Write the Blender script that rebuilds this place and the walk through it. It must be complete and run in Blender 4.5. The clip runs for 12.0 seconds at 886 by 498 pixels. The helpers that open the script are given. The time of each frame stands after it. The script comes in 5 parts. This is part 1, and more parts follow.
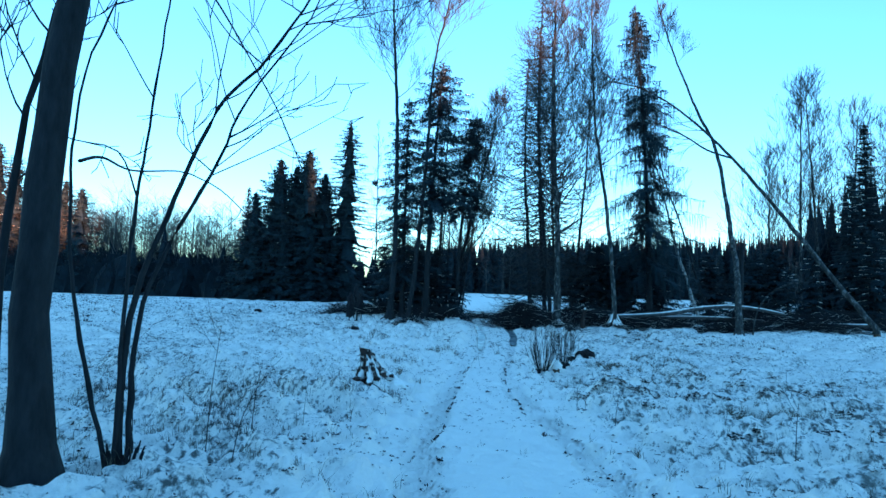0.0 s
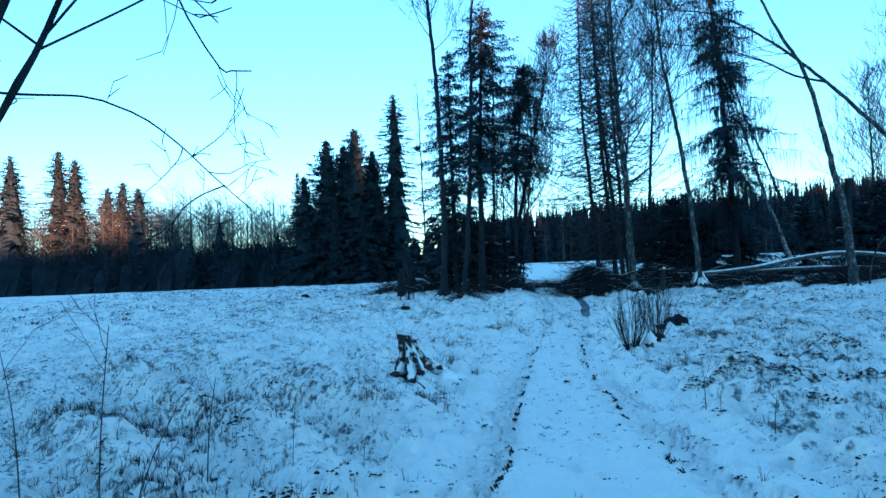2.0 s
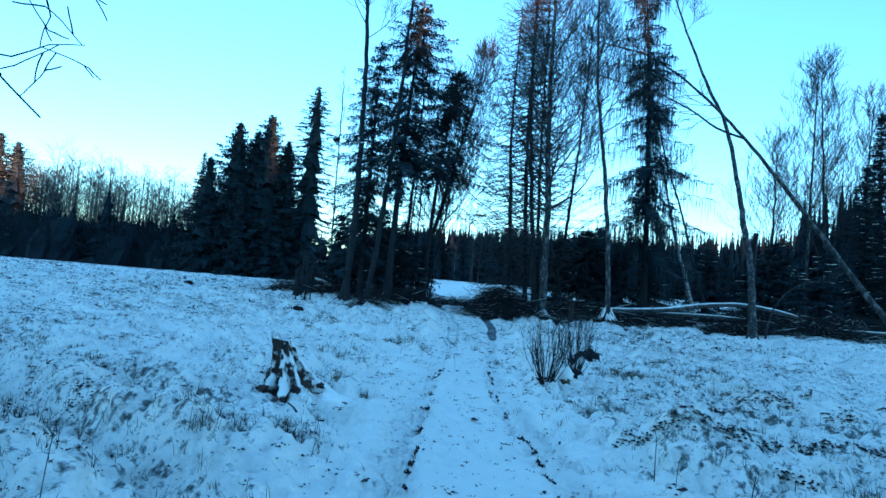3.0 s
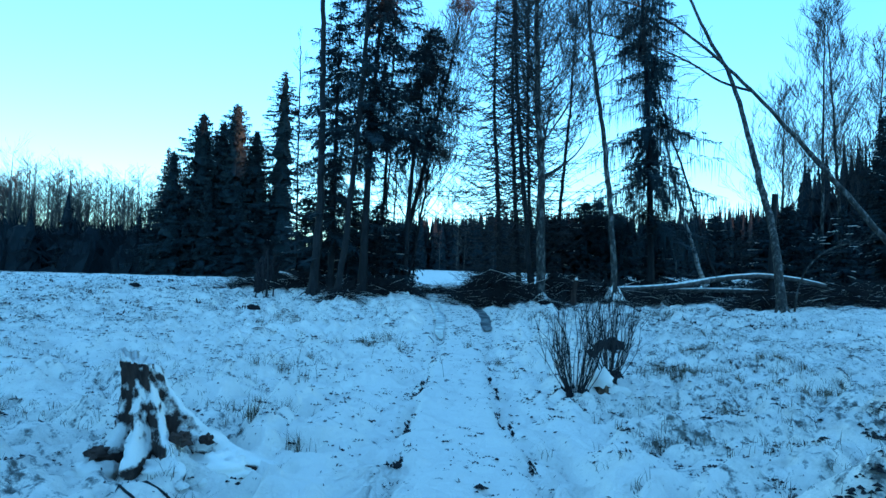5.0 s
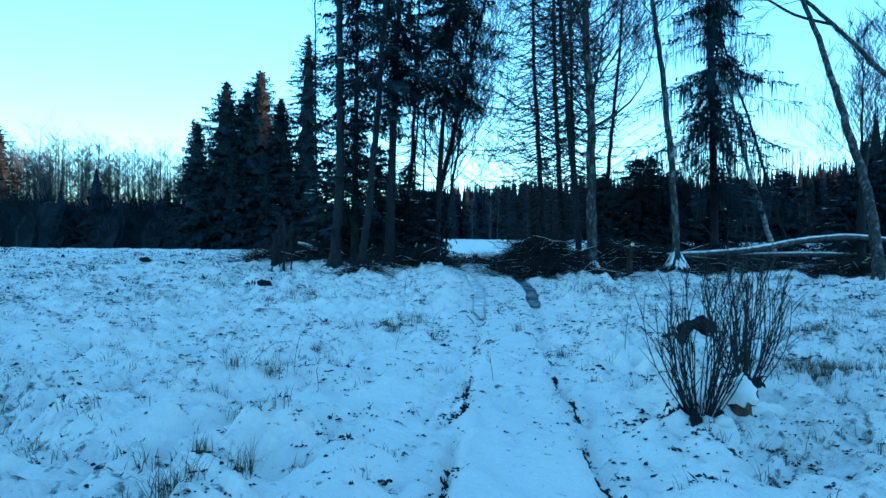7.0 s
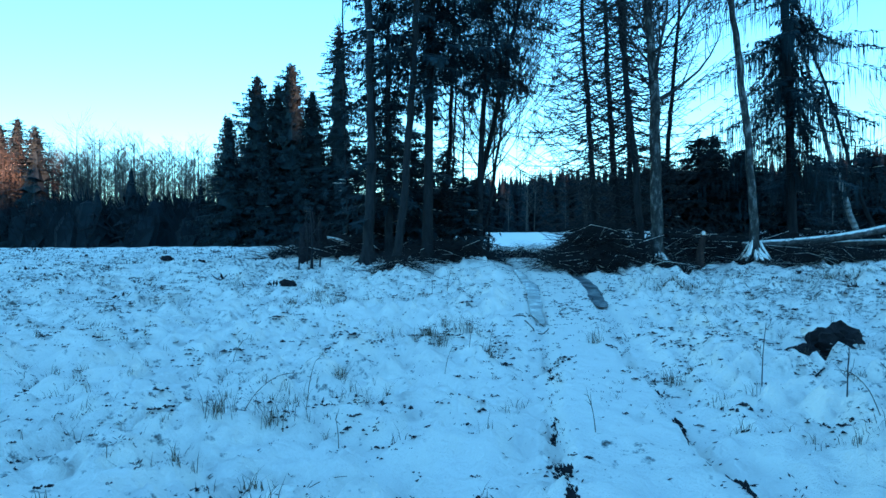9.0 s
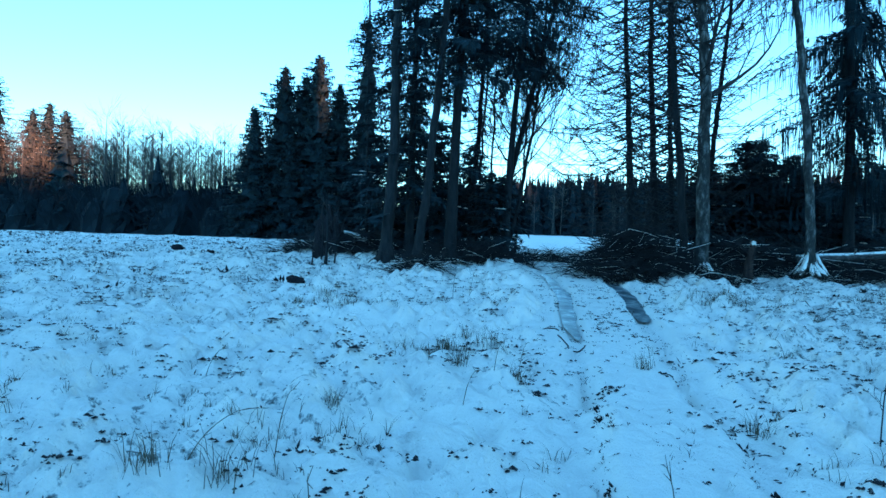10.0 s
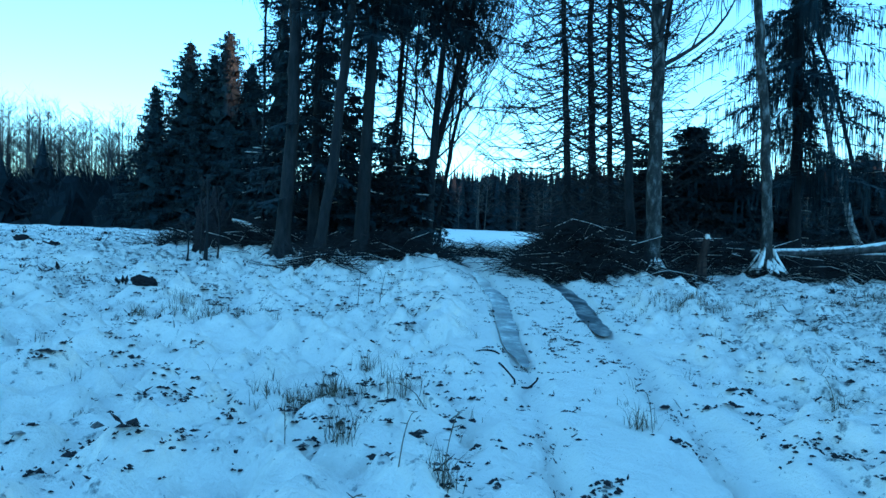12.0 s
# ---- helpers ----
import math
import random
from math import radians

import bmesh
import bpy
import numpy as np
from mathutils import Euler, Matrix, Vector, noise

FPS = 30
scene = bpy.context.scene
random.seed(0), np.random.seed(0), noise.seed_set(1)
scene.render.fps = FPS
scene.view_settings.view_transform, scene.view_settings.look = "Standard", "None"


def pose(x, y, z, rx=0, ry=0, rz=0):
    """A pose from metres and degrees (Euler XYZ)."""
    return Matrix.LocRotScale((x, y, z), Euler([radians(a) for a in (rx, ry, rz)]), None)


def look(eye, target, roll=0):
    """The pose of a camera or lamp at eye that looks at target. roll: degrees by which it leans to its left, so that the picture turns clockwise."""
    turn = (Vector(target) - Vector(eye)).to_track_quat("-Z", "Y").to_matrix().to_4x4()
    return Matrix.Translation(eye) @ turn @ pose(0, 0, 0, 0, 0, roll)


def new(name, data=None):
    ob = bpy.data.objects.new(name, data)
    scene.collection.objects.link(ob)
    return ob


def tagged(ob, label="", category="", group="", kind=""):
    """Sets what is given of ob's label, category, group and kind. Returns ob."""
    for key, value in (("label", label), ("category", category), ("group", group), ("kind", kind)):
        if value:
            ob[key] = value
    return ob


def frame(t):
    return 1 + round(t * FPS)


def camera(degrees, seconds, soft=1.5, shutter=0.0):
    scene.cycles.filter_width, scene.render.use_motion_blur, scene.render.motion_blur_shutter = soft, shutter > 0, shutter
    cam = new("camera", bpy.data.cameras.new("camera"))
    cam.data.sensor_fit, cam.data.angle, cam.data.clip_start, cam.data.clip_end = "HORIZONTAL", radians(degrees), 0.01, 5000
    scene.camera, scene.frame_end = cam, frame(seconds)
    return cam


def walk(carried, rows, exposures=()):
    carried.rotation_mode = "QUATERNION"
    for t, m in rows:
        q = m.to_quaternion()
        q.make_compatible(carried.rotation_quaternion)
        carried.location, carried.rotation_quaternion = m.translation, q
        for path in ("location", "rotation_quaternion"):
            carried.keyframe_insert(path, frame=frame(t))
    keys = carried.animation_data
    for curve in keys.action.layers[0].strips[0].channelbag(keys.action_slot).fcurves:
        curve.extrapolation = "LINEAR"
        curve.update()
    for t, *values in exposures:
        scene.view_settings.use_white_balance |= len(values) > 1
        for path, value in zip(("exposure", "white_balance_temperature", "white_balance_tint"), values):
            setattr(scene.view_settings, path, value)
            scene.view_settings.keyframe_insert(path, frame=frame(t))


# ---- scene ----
cam = camera(72.0, 12.0)
PATH = [
    (0, (0.375, -1.998, 1.809), (0.359, -0.005, 1.982), 1.9),
    (0.5, (0.382, -1.066, 1.726), (0.479, 0.921, 1.927), 0.5),
    (1, (0.482, -0.233, 1.726), (0.44, 1.762, 1.862), 1.9),
    (1.5, (0.471, 0.586, 1.7), (0.423, 2.583, 1.803), -0.5),
    (2, (0.443, 1.312, 1.688), (0.239, 3.299, 1.78), -2.3),
    (2.5, (0.389, 2.42, 1.611), (0.35, 4.418, 1.694), 4.9),
    (3, (0.353, 3.313, 1.567), (0.444, 5.306, 1.704), 4.8),
    (3.5, (0.424, 4.086, 1.568), (0.431, 6.083, 1.666), 2.1),
    (3.7, (0.405, 4.444, 1.511), (0.526, 6.435, 1.648), 2.0),
    (5.3, (0.715, 7.512, 1.402), (0.858, 9.504, 1.508), 1.6),
    (5.5, (0.708, 7.776, 1.423), (0.819, 9.77, 1.529), 2.5),
    (6, (0.695, 8.59, 1.361), (0.825, 10.583, 1.474), 2.0),
    (6.5, (0.728, 9.344, 1.324), (0.856, 11.337, 1.43), -0.1),
    (6.7, (0.731, 9.6, 1.377), (0.796, 11.599, 1.41), 1.3),
    (8.3, (0.582, 11.156, 1.343), (0.474, 13.154, 1.314), -3.7),
    (8.5, (0.544, 11.496, 1.329), (0.477, 13.495, 1.258), -2.8),
    (9, (0.447, 12.194, 1.346), (0.375, 14.194, 1.335), -0.3),
    (9.5, (0.47, 12.88, 1.28), (0.569, 14.87, 1.126), -0.4),
    (10, (0.392, 13.611, 1.333), (0.243, 15.607, 1.32), 2.0),
    (10.5, (0.403, 14.313, 1.322), (0.297, 16.312, 1.357), -1.0),
    (11, (0.334, 14.973, 1.332), (0.307, 16.973, 1.33), -0.8),
    (11.5, (0.381, 15.7, 1.38), (0.359, 17.7, 1.385), -1.5),
    (12, (0.526, 16.656, 1.284), (0.625, 18.651, 1.262), 2.3),
]
walk(cam, [(t, look(eye, target, roll)) for t, eye, target, roll in PATH],
     exposures=[(0, 2.87, 5480, -6.5), (3.7, 2.91, 5480, -6.5), (6.7, 2.96, 5450, -9.5), (8.3, 3.03, 5420, -11), (12, 3.05, 5420, -11)])

# ---- sky and sun: low winter sun behind the walker, unseen wood added behind keeps the ground in shade ----
SUN_EL, SUN_AZ = 3.0, 168.0
world = bpy.data.worlds.new("winter_sky")
scene.world = world
world.use_nodes = True
wn = world.node_tree.nodes
wl = world.node_tree.links
wn.clear()
sky = wn.new("ShaderNodeTexSky")
sky.sky_type = "NISHITA"
sky.sun_disc = False
sky.sun_elevation = radians(SUN_EL)
sky.sun_rotation = radians(SUN_AZ)
sky.air_density, sky.dust_density, sky.ozone_density = 0.8, 0.0, 2.4
bg = wn.new("ShaderNodeBackground")
bg.inputs["Strength"].default_value = 0.15
wo = wn.new("ShaderNodeOutputWorld")
wl.new(sky.outputs[0], bg.inputs["Color"])
wl.new(bg.outputs[0], wo.inputs["Surface"])
sun = new("sun", bpy.data.lights.new("sun", "SUN"))
sun.data.energy = 3.8
sun.data.angle = radians(0.5)
sun.data.color = (1.0, 0.37, 0.21)
# sun_rotation is clockwise from +y
az = radians(SUN_AZ)
sun_dir = Vector((math.sin(az) * math.cos(radians(SUN_EL)), math.cos(az) * math.cos(radians(SUN_EL)), math.sin(radians(SUN_EL))))
sun.matrix_world = look(sun_dir * 100, (0, 0, 0))


# ---- materials ----
def material(name, rough=0.9):
    m = bpy.data.materials.new(name)
    m.use_nodes = True
    n = m.node_tree.nodes
    b = n["Principled BSDF"]
    b.inputs["Roughness"].default_value = rough
    b.inputs["Specular IOR Level"].default_value = 0.25
    return m, n, m.node_tree.links, b


def noise_node(n, l, scale, detail=4.0, rough=0.6, stretch=(1, 1, 1), coords="Object"):
    tc = n.new("ShaderNodeTexCoord")
    mp = n.new("ShaderNodeMapping")
    mp.inputs["Scale"].default_value = stretch
    t = n.new("ShaderNodeTexNoise")
    t.inputs["Scale"].default_value = scale
    t.inputs["Detail"].default_value = detail
    t.inputs["Roughness"].default_value = rough
    l.new(tc.outputs[coords], mp.inputs[0])
    l.new(mp.outputs[0], t.inputs["Vector"])
    return t


def ramp(n, l, source, stops):
    r = n.new("ShaderNodeValToRGB")
    e = r.color_ramp.elements
    while len(e) < len(stops):
        e.new(0.5)
    for k, (p, c) in zip(e, stops):
        k.position, k.color = p, (*c, 1)
    l.new(source, r.inputs[0])
    return r


def bump(n, l, b, source, strength, distance):
    u = n.new("ShaderNodeBump")
    u.inputs["Strength"].default_value = strength
    u.inputs["Distance"].default_value = distance
    l.new(source, u.inputs["Height"])
    l.new(u.outputs[0], b.inputs["Normal"])
    return u


def two_tone(name, stops, scale, stretch=(1, 1, 1), rough=0.9, relief=0.5, depth=0.02):
    m, n, l, b = material(name, rough)
    t = noise_node(n, l, scale, 5.0, 0.65, stretch)
    r = ramp(n, l, t.outputs["Fac"], stops)
    o = n.new("ShaderNodeObjectInfo")
    h = n.new("ShaderNodeHueSaturation")
    mr = n.new("ShaderNodeMapRange")
    mr.inputs["To Min"].default_value, mr.inputs["To Max"].default_value = 0.8, 1.2
    l.new(o.outputs["Random"], mr.inputs["Value"])
    l.new(mr.outputs[0], h.inputs["Value"])
    l.new(r.outputs[0], h.inputs["Color"])
    l.new(h.outputs[0], b.inputs["Base Color"])
    if relief:
        bump(n, l, b, t.outputs["Fac"], relief, depth)
    return m


def ground_material():
    """Packed bright snow on the track; thinner, pitted snow over moss and dead grass beside it."""
    m, n, l, b = material("snowy_ground", 0.75)
    fine = noise_node(n, l, 9.0, 6.0, 0.66)
    patch = noise_node(n, l, 0.7, 4.0, 0.6)
    cover = n.new("ShaderNodeAttribute")
    cover.attribute_name = "thin_or_shaded"
    add = n.new("ShaderNodeMath")
    add.operation = "MULTIPLY_ADD"
    add.inputs[1].default_value = 0.45
    l.new(patch.outputs["Fac"], add.inputs[0])
    l.new(fine.outputs["Fac"], add.inputs[2])
    tot = n.new("ShaderNodeMath")
    tot.operation = "MULTIPLY_ADD"
    tot.inputs[1].default_value = 0.115
    l.new(cover.outputs["Fac"], tot.inputs[0])
    l.new(add.outputs[0], tot.inputs[2])
    r = ramp(n, l, tot.outputs[0], [(0.0, (0.975, 0.94, 0.865)), (0.87, (0.96, 0.925, 0.85)), (0.93, (0.45, 0.46, 0.44)), (1.0, (0.11, 0.115, 0.11))])
    thin = noise_node(n, l, 3.0, 8.0, 0.74)
    tr = ramp(n, l, thin.outputs["Fac"], [(0.46, (0, 0, 0)), (0.58, (0.22, 0.22, 0.22)), (0.7, (0.7, 0.7, 0.7))])
    fac = n.new("ShaderNodeMath")
    fac.operation = "MULTIPLY"
    l.new(tr.outputs[0], fac.inputs[0])
    l.new(cover.outputs["Fac"], fac.inputs[1])
    blend = n.new("ShaderNodeMix")
    blend.data_type = "RGBA"
    blend.inputs["B"].default_value = (0.2, 0.22, 0.2, 1)
    l.new(fac.outputs[0], blend.inputs["Factor"])
    l.new(r.outputs[0], blend.inputs["A"])
    l.new(blend.outputs["Result"], b.inputs["Base Color"])
    grain = noise_node(n, l, 45.0, 4.0, 0.7)
    mix = n.new("ShaderNodeMath")
    mix.operation = "MULTIPLY_ADD"
    mix.inputs[1].default_value = 0.22
    l.new(grain.outputs["Fac"], mix.inputs[0])
    l.new(fine.outputs["Fac"], mix.inputs[2])
    bump(n, l, b, mix.outputs[0], 0.75, 0.075)
    return m


def snow_on(name, stops, scale, lie=0.35, blur=0.12, stretch=(1, 1, 1), patchy=0.8):
    """Dark wood with snow plastered on the faces that look upwards."""
    m, n, l, b = material(name, 0.85)
    t = noise_node(n, l, scale, 5.0, 0.65, stretch)
    r = ramp(n, l, t.outputs["Fac"], stops)
    geo = n.new("ShaderNodeNewGeometry")
    sep = n.new("ShaderNodeSeparateXYZ")
    l.new(geo.outputs["Normal"], sep.inputs[0])
    torn = noise_node(n, l, 7.0, 5.0, 0.65)
    add = n.new("ShaderNodeMath")
    add.operation = "MULTIPLY_ADD"
    add.inputs[1].default_value = patchy * 2
    l.new(torn.outputs["Fac"], add.inputs[0])
    l.new(sep.outputs["Z"], add.inputs[2])
    step = n.new("ShaderNodeMapRange")
    step.inputs["From Min"].default_value, step.inputs["From Max"].default_value = lie + patchy - blur, lie + patchy + blur
    l.new(add.outputs[0], step.inputs["Value"])
    blend = n.new("ShaderNodeMix")
    blend.data_type = "RGBA"
    blend.inputs["B"].default_value = (0.95, 0.93, 0.87, 1)
    l.new(step.outputs[0], blend.inputs["Factor"])
    l.new(r.outputs[0], blend.inputs["A"])
    l.new(blend.outputs["Result"], b.inputs["Base Color"])
    high = n.new("ShaderNodeMath")
    high.operation = "MULTIPLY_ADD"
    high.inputs[1].default_value = 1.2
    l.new(step.outputs[0], high.inputs[0])
    l.new(t.outputs["Fac"], high.inputs[2])
    bump(n, l, b, high.outputs[0], 0.8, 0.03)
    return m


M_GROUND = ground_material()
M_SNOW = two_tone("snow", [(0.2, (0.88, 0.855, 0.79)), (0.8, (0.965, 0.935, 0.86))], 8.0, rough=0.7, relief=0.5, depth=0.03)
M_BARK = two_tone("dark_bark", [(0.3, (0.007, 0.009, 0.011)), (0.7, (0.026, 0.029, 0.032))], 9.0, (1, 1, 0.25), relief=0.9, depth=0.03)
M_ALDER = two_tone("grey_bark", [(0.36, (0.017, 0.018, 0.018)), (0.52, (0.045, 0.047, 0.045)), (0.72, (0.23, 0.24, 0.235))], 7.0, (1, 1, 0.4), relief=0.8, depth=0.02)
M_FOOT = snow_on("snowy_roots", [(0.36, (0.02, 0.02, 0.02)), (0.6, (0.07, 0.07, 0.065)), (0.75, (0.25, 0.25, 0.24))], 9.0, lie=0.12, blur=0.1)
M_LOG = snow_on("snowy_log", [(0.36, (0.03, 0.03, 0.03)), (0.6, (0.1, 0.1, 0.1)), (0.75, (0.26, 0.26, 0.25))], 6.0, lie=0.55, blur=0.12, patchy=0.45)
M_BRUSH = two_tone("old_brushwood", [(0.3, (0.007, 0.008, 0.01)), (0.7, (0.03, 0.03, 0.032))], 5.0, relief=0)
M_BIRCH = two_tone("birch_bark", [(0.34, (0.04, 0.04, 0.04)), (0.46, (0.26, 0.26, 0.25)), (0.7, (0.52, 0.52, 0.5))], 3.0, (1, 1, 2.2), relief=0.4, depth=0.01)
M_TWIG = two_tone("twig_bark", [(0.3, (0.013, 0.015, 0.018)), (0.7, (0.048, 0.047, 0.048))], 5.0, relief=0)
M_PALE_TWIG = two_tone("pale_twigs", [(0.3, (0.035, 0.036, 0.036)), (0.7, (0.09, 0.09, 0.088))], 0.3, relief=0)
M_NEEDLE = two_tone("spruce_needles", [(0.3, (0.007, 0.017, 0.024)), (0.7, (0.022, 0.04, 0.05))], 2.5, rough=0.8, relief=0)
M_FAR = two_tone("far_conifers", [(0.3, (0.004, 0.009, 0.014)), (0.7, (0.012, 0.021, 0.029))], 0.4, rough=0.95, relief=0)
M_GRASS = two_tone("dead_grass", [(0.3, (0.045, 0.042, 0.032)), (0.7, (0.16, 0.145, 0.1))], 3.0, relief=0)
M_SOIL = two_tone("dark_soil", [(0.3, (0.007, 0.008, 0.011)), (0.75, (0.026, 0.025, 0.029))], 14.0, relief=1.0, depth=0.05)
M_CRUMB = snow_on("snow_dusted_soil", [(0.3, (0.008, 0.009, 0.013)), (0.75, (0.035, 0.034, 0.038))], 20.0, lie=1.08, blur=0.2, patchy=0.55)
M_WOOD = two_tone("weathered_wood", [(0.3, (0.05, 0.035, 0.025)), (0.7, (0.2, 0.14, 0.09))], 8.0, (1, 1, 0.2), relief=0.8, depth=0.02)
M_STUMP = two_tone("rotten_wood", [(0.3, (0.018, 0.013, 0.012)), (0.7, (0.085, 0.06, 0.05))], 9.0, (1, 1, 0.25), relief=1.0, depth=0.03)
M_STUMP_SNOW = snow_on("snowy_rotten_wood", [(0.3, (0.014, 0.012, 0.012)), (0.7, (0.07, 0.05, 0.042))], 10.0, lie=0.34, blur=0.12, stretch=(1, 1, 0.35), patchy=0.75)
M_ICE = two_tone("grey_ice", [(0.35, (0.05, 0.065, 0.08)), (0.5, (0.14, 0.17, 0.19)), (0.66, (0.6, 0.62, 0.6))], 3.0, rough=0.3, relief=0.2, depth=0.01)


# ---- terrain heights ----
def value_noise(x, y, seed):
    xi, yi = np.floor(x), np.floor(y)
    fx, fy = x - xi, y - yi
    fx, fy = fx * fx * (3 - 2 * fx), fy * fy * (3 - 2 * fy)

    def h(a, b):
        v = np.sin(a * 127.1 + b * 311.7 + seed * 74.7) * 43758.5453
        return v - np.floor(v)
    top = h(xi, yi) * (1 - fx) + h(xi + 1, yi) * fx
    low = h(xi, yi + 1) * (1 - fx) + h(xi + 1, yi + 1) * fx
    return top * (1 - fy) + low * fy - 0.5


RUT_Y = [-20, 4, 6.4, 10, 14, 20, 24.3, 28.4, 32, 45, 140]
RUT_L = [0.6, 0.38, 0.3, 0.55, 0.85, 1.5, 1.9, 2.2, 2.0, 1.0, 4.0]
RUT_R = [2.2, 2.0, 1.9, 1.85, 1.92, 2.6, 3.3, 3.75, 3.7, 2.6, 5.6]
PUDDLES = (("left", RUT_L, 23.6, 31.5, 0.17), ("right", RUT_R, 25.6, 33.0, 0.3))


def base_height(x, y):
    z = np.interp(y, [-60, -5, 0, 5, 9, 22, 25, 28, 32, 40, 60, 135, 600], [1.6, 0.4, 0.25, 0.0, -0.15, -0.12, 0.0, 0.3, 0.72, 0.92, 1.5, 3.9, 20.0])
    left = np.clip((-x - 2.0 - 0.06 * np.maximum(y - 35, 0)) / 10.0, 0, 1)
    return z * (1 - left) + np.minimum(z, 1.25) * left


def furrow(u):
    """Profile of a plough ridge: a steep near side and a long back."""
    v = np.where(u < 0.2, u / 0.2, (1 - u) / 0.8)
    return v * v * (3 - 2 * v) - 0.45


def pits(x, y):
    """Small hollows where grass and moss hold the snow open."""
    return np.clip((value_noise(x * 5.0, y * 5.0, 31) + 0.5 * value_noise(x * 1.1, y * 1.1, 32) - 0.27) * 7, 0, 1)


def slant_phase(x, y):
    return ((x + y - 6.9 + value_noise(x * 0.4, y * 0.4, 7) * 0.7) / 1.95) % 1.0


def cross_phase(x, y):
    return ((y - 10.3 + 0.12 * x + value_noise(x * 0.4, y * 0.4, 7) * 1.2) / 1.75) % 1.0


# plough ridges: from, to, size, share of their near side with dark crumbs
RIDGES = (
        (-8.5, 14.0, -1.8, 7.3, 0.25, 0.4), (-6.5, 13.8, -0.4, 7.75, 0.27, 0.4), (-8.6, 17.8, -2.2, 11.4, 0.16, 0.45), (-7.4, 11.0, -3.0, 6.6, 0.17, 0.4), (-6.0, 7.6, -3.6, 5.2, 0.15, 0.5),
        (3.0, 10.75, 6.6, 10.7, 0.2, 0.95), (3.9, 12.5, 5.6, 12.3, 0.15, 0.5), (4.8, 14.2, 7.8, 13.1, 0.18, 0.55), (7.6, 13.3, 10.2, 14.1, 0.18, 0.55), (3.0, 9.1, 4.9, 8.8, 0.16, 0.45), (5.2, 9.2, 8.0, 9.6, 0.18, 0.45),
        (4.2, 6.8, 7.4, 7.2, 0.2, 0.4), (6.0, 16.4, 9.6, 16.0, 0.15, 0.5), (6.8, 11.6, 9.8, 11.9, 0.17, 0.6), (5.4, 18.4, 8.0, 18.2, 0.13, 0.5))
RIDGE_A = np.array([r[:2] for r in RIDGES], float)
RIDGE_D = np.array([(r[2] - r[0], r[3] - r[1]) for r in RIDGES], float)
RIDGE_LEN = np.hypot(RIDGE_D[:, 0], RIDGE_D[:, 1])
RIDGE_D = RIDGE_D / RIDGE_LEN[:, None]
RIDGE_SIZE = np.array([r[4] for r in RIDGES], float)


def ridges(x, y):
    """Rounded banks of turned soil under the snow, steep on the side towards the start of the track."""
    z = np.zeros_like(x)
    wander = value_noise(x * 0.7, y * 0.7, 61) * 0.45 + value_noise(x * 2.3, y * 2.3, 62) * 0.2
    swell = 1.0 + value_noise(x * 0.8, y * 0.8, 63) * 0.7 + value_noise(x * 2.7, y * 2.7, 64) * 0.6
    for (ax, ay), (dx, dy), ln, size in zip(RIDGE_A, RIDGE_D, RIDGE_LEN, RIDGE_SIZE):
        u = (x - ax) * dx + (y - ay) * dy
        v = (x - ax) * -dy + (y - ay) * dx
        v = (v if dx > 0 else -v) + wander
        width = np.where(v < 0, size * 0.8, size * 1.9)
        z = np.maximum(z, size * 1.15 * swell * np.exp(-np.abs(v / width) ** 2.4) * np.clip(u / 0.8 + 0.3, 0, 1) * np.clip((ln - u) / 0.8 + 0.3, 0, 1))
    return z


def thin_or_shaded(x, y):
    """0 on the packed track, 1 on the rough clearing beside it, more on the furrows' shaded steep sides."""
    xl, xr = np.interp(y, RUT_Y, RUT_L), np.interp(y, RUT_Y, RUT_R)
    out = np.maximum(xl - 0.55 - x, x - xr - 0.55)
    edge = np.clip(out / 1.2 + value_noise(x * 0.9, y * 0.9, 71) * 0.5, 0, 1)
    calm = np.clip((y - 12) / 4, 0, 1) * np.clip((34 - y) / 4, 0, 1)
    open_ground = 1.0 - calm * np.interp(x, [-8, -4, 2, 4], [0.2, 0.7, 0.7, 0.2])
    # steep near sides of the furrows: their shade put into the ground colour
    steep = np.where((x > 2.7) & (y < 19), np.exp(-((cross_phase(x, y) - 0.12) / 0.1) ** 2), 0) + np.where((x < -0.6) & (y < 19), 0.35 * np.exp(-((slant_phase(x, y) - 0.12) / 0.1) ** 2), 0)
    return edge * 0.75 * steep * np.clip(0.5 + value_noise(x * 0.9, y * 0.9, 73) * 2, 0, 1) + edge * np.clip(open_ground + value_noise(x * 0.35, y * 0.35, 72) * 0.6, 0.15, 1) * np.clip((75 - y) / 30, 0, 1)


